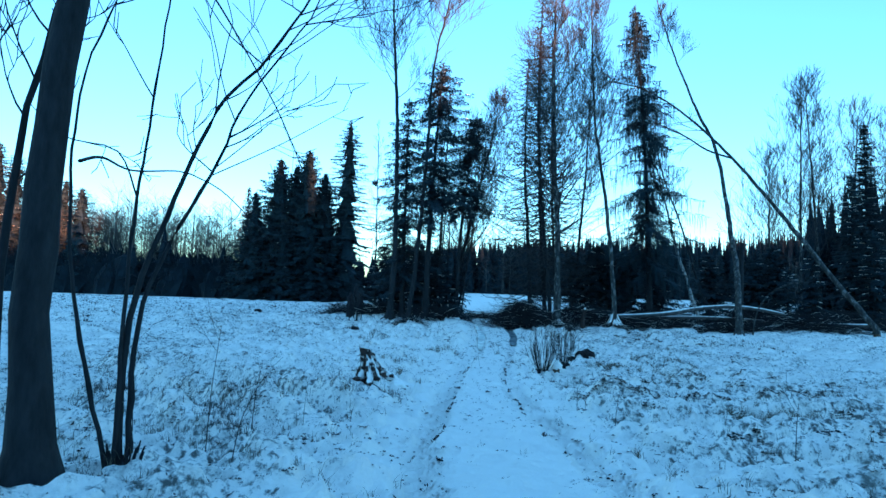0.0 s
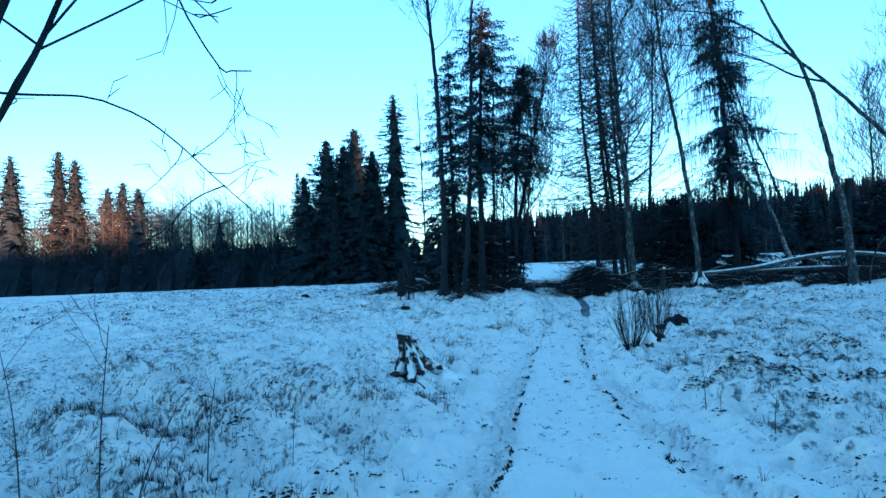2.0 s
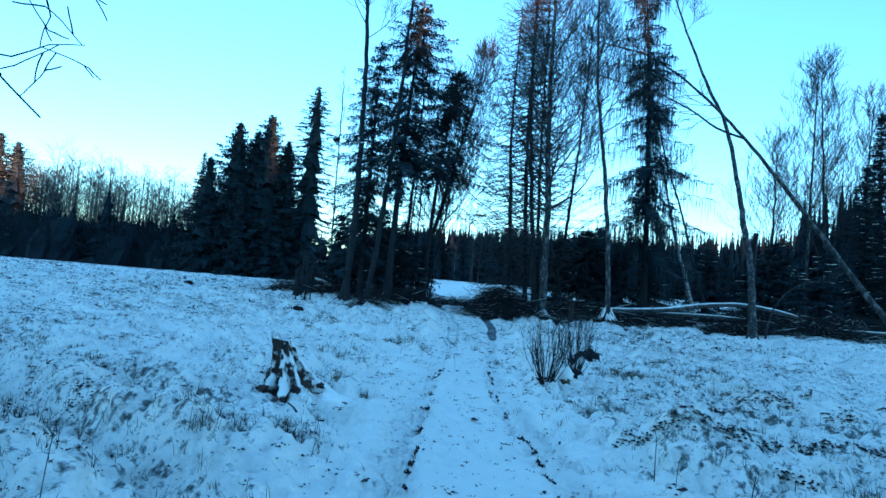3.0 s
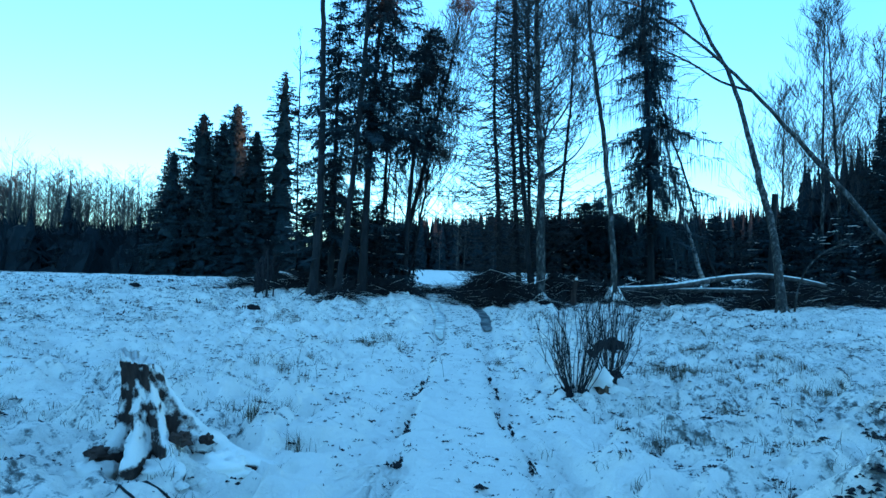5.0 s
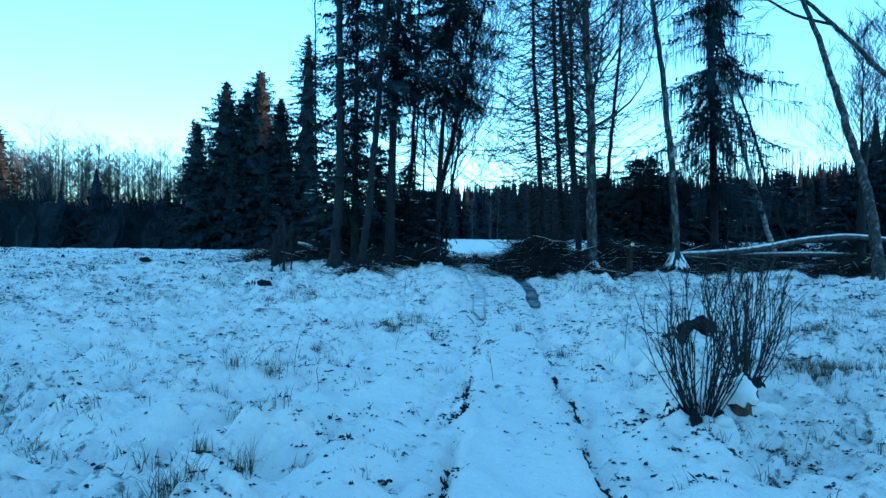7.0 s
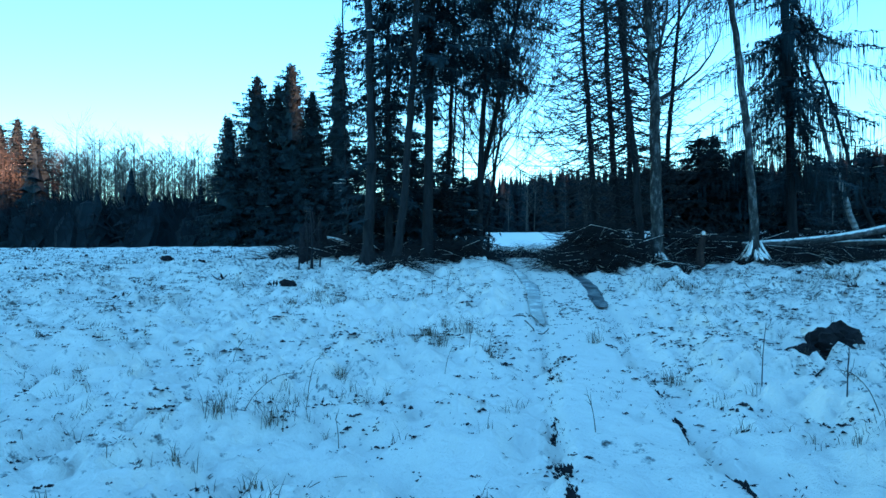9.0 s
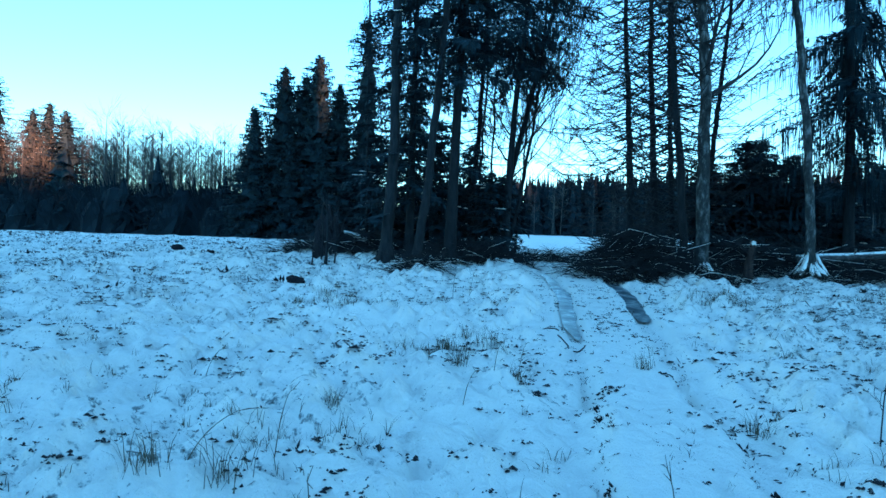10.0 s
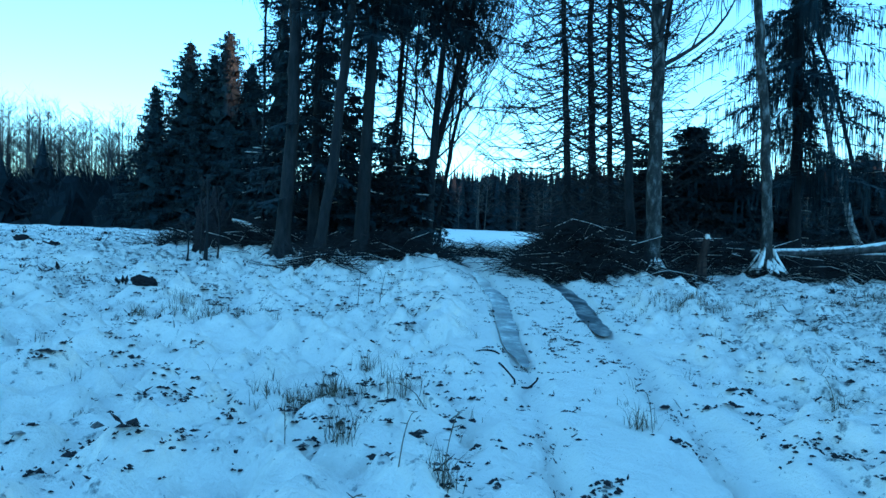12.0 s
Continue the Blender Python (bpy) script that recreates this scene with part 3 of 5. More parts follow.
# leaning tree that holds up a fallen one
bare_tree("leaning_tree", [up(15.4, 29.5), (15.9, 30.6, 3.0), (16.4, 32.2, 5.3), (17.4, 36.5, 11.9), (16.7, 38.2, 15.5), (15.9, 41, 21.5), (15.4, 42.5, 26)], 0.18,
          "leaning bare tree with a pale peeling foot", M_ALDER, 24, first=0.72, limbs=10, reach=1.6, foot=0.3)


def fallen_tree():
    rng = random.Random(25)
    t = thing("fallen_tree", up(23.5, 31.1), "snapped bare tree lodged aslant in a leaning trunk", "tree")
    base = Vector(t.location)
    loc = [Vector(c) - base for c in ((23.5, 31.1, 1.1), (22.0, 32.6, 4.1), (20.6, 34.2, 7.2), (19.2, 35.6, 10.0), (17.7, 36.8, 12.5), (15.6, 38.0, 15.1), (13.4, 39.0, 16.9), (11.2, 39.6, 17.6))]
    s, pts, radii = trunk_shape(loc, 0.16, 0.04, rng, 9, 1.1, roots=False)
    part("trunk", s, M_ALDER, t, smooth=True)
    c = Shape()
    low = [Vector(v) - base for v in ((18.4, 36.3, 11.5), (17.0, 37.0, 12.2), (15.6, 37.5, 13.3), (13.4, 38.0, 14.4), (10.6, 38.3, 15.0))]
    lp = smooth_line(low, 0.4)
    c.tube(lp, [0.07 * (1 - 0.85 * i / len(lp)) for i in range(len(lp))], 6)
    for k in range(26):
        src = pts if k % 2 else lp
        f = rng.uniform(0.62, 1.0) if k % 2 else rng.uniform(0.3, 1.0)
        o = along(src, f)
        grow(c, o, Vector((-1, rng.uniform(-0.6, 0.6), rng.uniform(-0.25, 0.5))), rng.uniform(1.4, 3.0), 0.025, 0, rng, -0.02, kids=(5, 4), thin=0.012)
    part("crown", c, M_TWIG, t)
    stub = Shape()
    stub.tube([Vector((0.25, 0, -0.9)), Vector((0.15, 0, -0.2)), Vector((0.0, 0, 0.35)), Vector((-0.1, 0, 0.5))], [0.25, 0.2, 0.17, 0.05], 9)
    part("broken_stump", stub, M_WOOD, t, "splintered stump at its foot", smooth=True)


fallen_tree()


def log(ctrl, r0, r1, label, seed, snow=True, branches=0):
    rng = random.Random(seed)
    base = Vector(ctrl[0])
    t = thing("fallen_log", base, label, "log")
    loc = [Vector(c) - base for c in ctrl]
    pts = smooth_line(loc, 0.35)
    n = len(pts)
    rad = [r0 + (r1 - r0) * i / (n - 1) for i in range(n)]
    s = Shape()
    s.tube(pts, [r * rng.uniform(0.93, 1.07) for r in rad], 9)
    part("trunk", s, M_LOG, t, smooth=True)
    if snow:
        c = Shape()
        c.tube([p + Vector((0, 0, r * 0.66)) for p, r in zip(pts, rad)], [r * rng.uniform(0.22, 0.5) for r in rad], 8)
        part("snow_cap", c, M_SNOW, t, "snow lying along the top", smooth=True)
    if branches:
        b = Shape()
        for k in range(branches):
            o = along(pts, rng.random())
            grow(b, o, Vector((rng.uniform(-1, 1), rng.uniform(-1, 1), rng.uniform(-0.2, 1))), rng.uniform(0.6, 1.6), 0.02, 0, rng, -0.02, kids=(3, 2))
        part("crown", b, M_TWIG, t)
    return t


log([(9.5, 32.4, 1.28), (12.4, 32.4, 1.52), (14.5, 32.4, 1.9), (16.4, 32.4, 2.08), (18.4, 32.5, 1.9), (19.4, 32.6, 1.7)], 0.14, 0.11, "long snow-topped fallen trunk propped on branches", 31, snow=False, branches=7)
log([(12.0, 32.9, 1.3), (14.5, 32.9, 1.4), (17.0, 32.9, 1.38), (18.5, 33.0, 1.3)], 0.11, 0.1, "lower fallen trunk with snow on top", 32, snow=False, branches=5)
log([(17.5, 34.2, 1.2), (20.0, 34.0, 1.2), (25.0, 33.6, 1.25)], 0.12, 0.1, "snowy fallen trunk lying across", 33)
log([(10.7, 30.4, 0.52), (11.9, 30.0, 0.5), (13.2, 29.8, 0.42)], 0.035, 0.02, "thin broken pole lying in snow", 36)


def arch_branch():
    rng = random.Random(34)
    t = thing("bent_sapling", up(16.6, 30.6), "thin bare sapling bent over in an arch", "sapling")
    s = Shape()
    pts = smooth_line([Vector((0, 0, -0.1)), Vector((0.25, 0, 1.3)), Vector((0.9, 0, 2.3)), Vector((1.9, 0, 2.9)), Vector((3.0, 0, 3.0))], 0.3)
    s.tube(pts, [0.05 - 0.04 * i / len(pts) for i in range(len(pts))], 6)
    for k in range(8):
        grow(s, along(pts, rng.uniform(0.4, 1)), Vector((0.8, rng.uniform(-0.6, 0.6), 0.2)), 0.9, 0.012, 1, rng, 0)
    part("stem", s, M_ALDER, t, smooth=True)


arch_branch()


def snag():
    t = thing("broken_snag", up(16.95, 32.6), "dark broken-off dead trunk without branches", "dead tree")
    rng = random.Random(35)
    s, pts, radii = trunk_shape([(0, 0, 0), (0.05, 0, 2.5), (0.12, 0, 5.0)], 0.17, 0.13, rng, 9)
    part("trunk", s, M_BARK, t, smooth=True)


snag()

# ---- trees on the other side of the gap ----
bare_tree("alder_tree", [up(-2.75, 32.1), (-2.6, 32.1, 5), (-2.75, 32.1, 12), (-3.1, 32.1, 17), (-3.3, 32.1, 21), (-3.3, 32.1, 23)], 0.19,
          "tall dark trunk with a wide bare crown", M_BARK, 41, first=0.55, limbs=26, reach=3.0)
bare_tree("alder_tree", [up(-1.7, 31.1), (-1.35, 31.1, 3.8), (-1.0, 31.1, 9), (-0.7, 31.1, 15), (0.1, 31.1, 19), (0.6, 31.1, 22)], 0.14,
          "bare tree rising through the spruce crowns", M_BARK, 42, first=0.68, limbs=22, reach=2.8, foot=0.35)
spruce(up(-0.8, 32.2), 14.9, 3.6, 0.4, "snow-dusted spruce with a broad dense crown", 43, 0.2, lean=0.04, droop=0.5, hang=0.35, gap=0.36, snow_share=0.25, leaf=1.15, sparse=0.3)
spruce(up(-2.2, 33.4), 13.0, 2.7, 0.2, "dense dark spruce among trunks", 44, 0.16, droop=0.5, hang=0.3, snow_share=0.2, leaf=1.1, sparse=0.35, gap=0.36)
spruce(up(0.9, 34.6), 12.2, 3.3, 0.56, "spruce with a high dark crown and bare stem", 45, 0.16, lean=0.08, droop=0.55, hang=0.4, snow_share=0.15, leaf=1.15, sparse=0.2, gap=0.34)
dead_conifer("spruce_snag", [up(-0.35, 36), (-0.1, 36, 6), (0.1, 36, 11), (0.2, 36, 15)], 0.12, "dead conifer trunk with fine bare branches", M_BARK, 46, reach=1.6)
bare_tree("alder_tree", [up(0.4, 35), (0.7, 35, 2), (1.3, 35, 4.8), (2.1, 35, 8.5), (2.9, 35, 12), (3.2, 35, 14)], 0.14, "bare alder leaning out over the gap", M_BARK, 47, first=0.2, limbs=38, reach=2.8)
bare_tree("alder_tree", [up(0.9, 35.6), (1.4, 35.6, 3), (2.0, 35.6, 7), (2.2, 35.6, 11)], 0.08, "thin leaning bare alder stem", M_BARK, 48, first=0.2, limbs=20, reach=1.7)
for k, (x, y, lx, h) in enumerate(((-0.1, 34.4, 0.3, 9), (0.3, 35.8, 0.2, 10), (1.3, 36.2, 0.5, 8.5), (-3.9, 34.8, -0.2, 12))):
    bare_tree("alder_sapling", [up(x, y), (x + lx * 0.5, y, h * 0.5), (x + lx, y, h)], 0.05, "thin bare young alder stem", M_BARK, 50 + k, first=0.25, limbs=16, reach=1.1, kids=(4, 3), group="thin alder stems", roots=False)
spruce(up(-1.4, 35.0), 5.0, 1.9, 0.05, "low dark spruce filling the understorey", 56, 0.08, group="understorey spruces", leaf=1.5, gap=0.24)
spruce(up(0.4, 33.9), 3.0, 1.3, 0.05, "low dark spruce filling the understorey", 57, 0.07, group="understorey spruces", leaf=1.5, gap=0.24)
spruce(up(-0.3, 37.0), 4.2, 2.0, 0.03, "low dark spruce filling the understorey", 59, 0.08, group="understorey spruces", leaf=1.5, gap=0.26)
spruce(up(-2.8, 37.5), 6.5, 2.2, 0.03, "low dark spruce filling the understorey", 60, 0.08, group="understorey spruces", leaf=1.5, gap=0.26)
spruce(up(0.9, 36.0), 3.2, 1.4, 0.03, "low dark spruce filling the understorey", 157, 0.06, group="understorey spruces", leaf=1.5, gap=0.22)
spruce(up(-3.6, 35.2), 4.6, 1.8, 0.05, "low dark spruce filling the understorey", 58, 0.07, group="understorey spruces", leaf=1.5, gap=0.24)

# spruces farther back on the clearing's edge
spruce(up(-13.5, 80), 24.8, 8.0, 0.06, "slim tall spruce standing alone with layered boughs", 61, 0.28, droop=0.45, gap=0.7, sparse=0.1, twig_step=0.22, leaf=3.0, taper=0.85, core=0.3)
for k, (x, y, h, r) in enumerate(((-18.9, 80, 20.6, 9.5), (-22.8, 80, 19.4, 9.0), (-21.0, 82, 18.8, 9.0), (-16.8, 81, 17.6, 8.0), (-25.6, 79, 14.5, 6.4), (-15.8, 79, 12.5, 5.4), (-26.0, 84, 11.0, 4.0), (-21.0, 77, 11.0, 4.6), (-17.5, 77.5, 9.5, 4.2), (-14.2, 84, 14.0, 4.4))):
    spruce(up(x, y), h, r, 0.02, "tall dense dark spruce in a close stand", 62 + k, 0.28, group="dark spruce stand", gap=0.55, twig_step=0.26, hang=0.5, leaf=3.6, snow_share=0.02, taper=0.9, core=0.42, droop=0.35)
spruce(up(-29.6, 88), 16.8, 3.4, 0.05, "spruce with its tip lit orange by low sun", 70, 0.2, gap=0.5, twig_step=0.25, leaf=3.0, taper=0.9)
for k, (x, y, h) in enumerate(((-57, 92, 16.5), (-61, 94, 18), (-65, 96, 17.5), (-68.5, 93, 22), (-73, 95, 24), (-79, 92, 23), (-84, 98, 22))):
    spruce(up(x, y), h, 7.6, 0.06, "spruce with its crown lit orange by low sun", 71 + k, 0.25, group="sunlit spruces", gap=0.6, twig_step=0.28, leaf=3.2, taper=0.75, core=0.4)

# group at the far end of the fallen logs
for k, (x, y, h, r) in enumerate(((27.6, 39, 10.5, 2.3), (29.6, 40.5, 14.5, 2.4), (32.5, 41, 12.0, 2.6), (24.0, 37.5, 5.0, 1.9), (21.6, 36.2, 3.8, 1.5), (27.6, 37.0, 6.5, 2.2))):
    spruce(up(x, y), h, r, 0.05, "dark spruce with snow on its boughs", 80 + k, 0.14, group="spruces by the logs", snow_share=0.25, hang=0.2, gap=0.34, leaf=1.6, taper=0.85)
for k, (x, y, h, lx) in enumerate(((24.6, 40, 17, 0.3), (26.6, 41, 17.5, -0.8), (29.4, 42, 16.5, 0.8), (23.2, 41.5, 12, 0.2), (32.0, 42, 15.5, 0.5))):
    bare_tree("birch_tree", [up(x, y), (x + lx * 0.3, y, h * 0.45), (x + lx, y, h)], 0.13, "bare birch with upswept fine twigs", M_ALDER, 90 + k, first=0.22, limbs=30, reach=2.8, kids=(5, 4, 3), lift=0.16, rise=1.1, group="bare birches by the logs")
for k, (x, y, h) in enumerate(((10.4, 38.5, 5.0), (12.3, 38.8, 4.4), (8.9, 38.6, 4.0), (14.6, 39.4, 3.0), (20.8, 39, 4.4), (11.8, 40.5, 5.4), (18.6, 40.5, 4.6), (22.8, 40.2, 5.5))):
    spruce(up(x, y), h, 2.7, 0.02, "young dark spruce behind the fallen trunk", 100 + k, 0.06, group="young spruces", gap=0.24, leaf=1.6, hang=0.2)


# ---- woods ----
def mini_spruce(s, x, y, h, r, rng, z0=None):
    z0 = gz(x, y) if z0 is None else z0
    tiers = min(11, max(6, int(h * 0.7)))
    k0 = len(s.v)
    for lev, rr in ((0.0, 0.5), (0.3, 0.38), (0.65, 0.2)):
        for j in range(6):
            w = j * math.pi / 3 + lev * 3
            s.v.append(Vector((x + math.cos(w) * r * rr * rng.uniform(0.8, 1.2), y + math.sin(w) * r * rr, z0 + h * lev - (0.2 if lev == 0 else 0))))
    s.v.append(Vector((x, y, z0 + h * 0.97)))
    for a in (0, 6):
        for j in range(6):
            s.f.append((k0 + a + j, k0 + a + (j + 1) % 6, k0 + a + 6 + (j + 1) % 6, k0 + a + 6 + j))
    for j in range(6):
        s.f.append((k0 + 12 + j, k0 + 12 + (j + 1) % 6, k0 + 18))
    s.tube([Vector((x, y, z0 - 0.3)), Vector((x, y, z0 + h))], [h * 0.014, 0.02], 4, cap=False)
    for i in range(tiers):
        g = (i + 0.3) / tiers
        z = z0 + h * (0.06 + 0.94 * g)
        ln = r * (1 - g) ** 0.8 * rng.uniform(0.75, 1.2) + 0.12
        m = 9 if g < 0.7 else 6
        a0 = rng.uniform(0, 6.28)
        for k in range(m):
            w = a0 + k * 6.283 / m + rng.uniform(-0.3, 0.3)
            d = Vector((math.cos(w), math.sin(w), 0))
            p = Vector((x, y, z))
            l2 = ln * rng.uniform(0.6, 1.15)
            s.leaf(p, p + d * l2 - Vector((0, 0, l2 * rng.uniform(0.25, 0.6))), Vector((-d.y, d.x, -0.2)), l2 * 0.3)
            if g < 0.8:
                q = p + d * l2 * 0.5
                s.leaf(q, q - Vector((0, 0, l2 * rng.uniform(0.5, 0.9))), Vector((-d.y, d.x, 0)), l2 * 0.22)
    s.leaf(Vector((x, y, z0 + h * 0.95)), Vector((x, y, z0 + h * 1.04)), Vector((1, 0, 0)), 0.08)


def mini_bare(s, x, y, h, rng, width=0.16):
    z0 = gz(x, y)
    lean = rng.uniform(-0.04, 0.04)
    pts = [Vector((x + lean * h * u, y, z0 + h * u)) for u in (-0.02, 0.3, 0.65, 1.0)]
    s.tube(pts, [h * 0.009, h * 0.008, h * 0.005, 0.02], 4, cap=False)
    full = rng.uniform(0.8, 1.5)
    for k in range(int(h * 3.2)):
        u = rng.uniform(0.28, 0.99)
        o = along(pts, u)
        w = rng.uniform(0, 6.28)
        ln = h * width * full * (0.35 + math.sin(math.pi * min(1.0, (u - 0.2) * 1.15))) * 0.75 * rng.uniform(0.5, 1.2)
        d = Vector((math.cos(w), math.sin(w), rng.uniform(0.5, 1.5))).normalized()
        e = o + d * ln
        side = d.orthogonal().normalized()
        s.leaf(o, e, side, 0.022)
        for j in range(5):
            q = o.lerp(e, rng.uniform(0.2, 1))
            v = (d + Vector((rng.uniform(-1, 1), rng.uniform(-1, 1), rng.uniform(-0.4, 0.9))) * 0.8) * ln * rng.uniform(0.25, 0.6)
            s.leaf(q, q + v, side, 0.016)


def mini_bush(s, x, y, h, r, rng):
    """A rounded thicket of fine twigs round a dense middle."""
    z0 = gz(x, y)
    k0 = len(s.v)
    for lev, rr in ((-0.05, 0.6), (0.35, 0.62), (0.62, 0.4)):
        for j in range(6):
            w = j * math.pi / 3 + lev
            s.v.append(Vector((x + math.cos(w) * r * rr * rng.uniform(0.7, 1.2), y + math.sin(w) * r * rr, z0 + h * lev * rng.uniform(0.85, 1.15))))
    s.v.append(Vector((x, y, z0 + h * 0.72)))
    for a in (0, 6):
        for j in range(6):
            s.f.append((k0 + a + j, k0 + a + (j + 1) % 6, k0 + a + 6 + (j + 1) % 6, k0 + a + 6 + j))
    for j in range(6):
        s.f.append((k0 + 12 + j, k0 + 12 + (j + 1) % 6, k0 + 18))
    for k in range(80):
        w = rng.uniform(0, 6.28)
        f = math.sqrt(rng.random())
        p = Vector((x + math.cos(w) * r * f * 0.8, y + math.sin(w) * r * f * 0.8, z0 + h * rng.uniform(0.05, 0.6)))
        d = Vector((math.cos(w) * f * 0.7 + rng.uniform(-0.3, 0.3), math.sin(w) * f * 0.7, rng.uniform(0.5, 1.2))).normalized()
        s.leaf(p, p + d * h * rng.uniform(0.2, 0.48), d.orthogonal().normalized(), rng.uniform(0.03, 0.09))


def wood(name, label, seed, spots, mat=None):
    """spots: a function of the generator that yields x, y, height, radius, bare."""
    rng = random.Random(seed)
    a, b = Shape(), Shape()
    for x, y, h, r, bare in spots(rng):
        if bare == "bush":
            mini_bush(a, x, y, h, r, rng)
        elif bare:
            mini_bare(b, x, y, h, rng)
        else:
            mini_spruce(a, x, y, h, r, rng)
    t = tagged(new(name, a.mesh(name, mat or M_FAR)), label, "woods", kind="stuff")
    if b.v:
        o = new("bare_stems", b.mesh("bare_stems", M_PALE_TWIG))
        o.parent = t
        tagged(o, kind="stuff")


def left_edge(rng):
    for k in range(430):
        x = rng.uniform(-114, -22)
        yield x, rng.uniform(88, 100), rng.uniform(5.0, 8.8) + 2.0 * noise.noise(Vector((x * 0.13, 0, 0))), rng.uniform(2.6, 4.2), "bush"
    for k in range(110):
        yield rng.uniform(-30, 0), rng.uniform(96, 106), rng.uniform(5, 8), rng.uniform(1.6, 2.6), False
    for k in range(480):
        x = rng.uniform(-104, -25)
        yield x, rng.uniform(91, 110), rng.uniform(9.5, 16.0) + 3.0 * noise.noise(Vector((x * 0.1, 5, 0))), 0, True
    for x, h in ((-42, 11), (-41, 7.5), (-33, 8.5), (-46.5, 8)):
        yield x, 88.5, h, 3.2, False


def far_edge(rng):
    for k in range(1050):
        u = rng.random()
        x = -14 + 190 * u
        y = 140 - 38 * max(0.0, (x - 60) / 115) + rng.uniform(0, 22)
        yield x, y, rng.uniform(10.0, 12.4) + 1.0 * math.sin(x * 0.07) + 0.04 * max(0, x) + 0.05 * max(0, x - 25), rng.uniform(2.4, 3.4), False
    for k in range(50):
        x = rng.uniform(-10, 110)
        yield x, 138 - 38 * max(0.0, (x - 60) / 115), rng.uniform(7, 11), 0, True


def right_edge(rng):
    for k in range(330):
        x = rng.uniform(34, 95)
        yield x, 46 + 0.55 * (x - 34) + rng.uniform(0, 14), rng.uniform(9, 14), rng.uniform(1.8, 2.6), False


# unseen trees added to block the sun; heights choose which crowns stay lit
def behind(rng):
    for k in range(800):
        x = rng.uniform(-110, 140)
        h = float(np.interp(x, [-24, -20, 1, 3, 5, 6.5, 9.5, 10.5, 18.4, 18.8, 19.6, 20.2, 26, 27, 31, 32, 37, 38], [18.3, 26, 26, 23, 23, 34, 34, 38, 38, 26, 24, 20.5, 20.5, 22.5, 22.5, 26, 26, 32]))
        yield x, rng.uniform(-80, -62), h * rng.uniform(0.94, 1.0), rng.uniform(3.6, 4.8), False


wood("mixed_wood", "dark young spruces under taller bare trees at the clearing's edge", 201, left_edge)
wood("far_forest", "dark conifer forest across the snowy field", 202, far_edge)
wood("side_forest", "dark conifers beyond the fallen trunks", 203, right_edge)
wood("forest", "unseen conifers added behind the start to block the low sun", 204, behind)


# ---- the tree and saplings at the start of the track ----
bare_tree("alder_tree", [up(-3.32, 3.64), (-3.45, 3.64, 2.2), (-3.3, 3.64, 4.6), (-3.0, 3.7, 8.0), (-2.9, 3.8, 13)], 0.19, "smooth dark trunk rising close beside the track", M_BARK, 300, first=0.6, limbs=14, reach=2.0, kids=(4, 3), sides=16, roots=False)
bare_tree("alder_sapling", [up(-3.9, 3.9), (-3.95, 3.9, 2.5), (-3.7, 3.95, 4.6), (-3.4, 4.0, 6.0)], 0.05, "thin dark stem behind a trunk", M_BARK, 301, first=0.5, limbs=8, reach=1.0, kids=(4, 3), roots=False)


def drooping_branch():
    rng = random.Random(305)
    t = thing("drooping_branch", (-3.2, 3.68, 6.0), "thin bare branch hanging out over the clearing", "branch")
    base = Vector(t.location)
    s = Shape()
    pts = smooth_line([Vector(c) - base for c in ((-3.2, 3.68, 6.0), (-2.3, 4.1, 5.1), (-1.6, 4.25, 4.0), (-1.33, 4.3, 3.48), (-1.16, 4.3, 3.1), (-0.99, 4.3, 2.82), (-0.93, 4.3, 2.8), (-0.82, 4.3, 2.79))], 0.15)
    s.tube(pts, [0.014 - 0.011 * i / len(pts) for i in range(len(pts))], 6)
    for k in range(9):
        grow(s, along(pts, rng.uniform(0.3, 1)), Vector((rng.uniform(-0.6, 0.8), rng.uniform(-0.5, 0.5), rng.uniform(-0.9, 0.2))), rng.uniform(0.2, 0.45), 0.003, 1, rng, -0.05, kids=(2, 2), thin=0.003)
    part("stem", s, M_BARK, t, smooth=True)


drooping_branch()


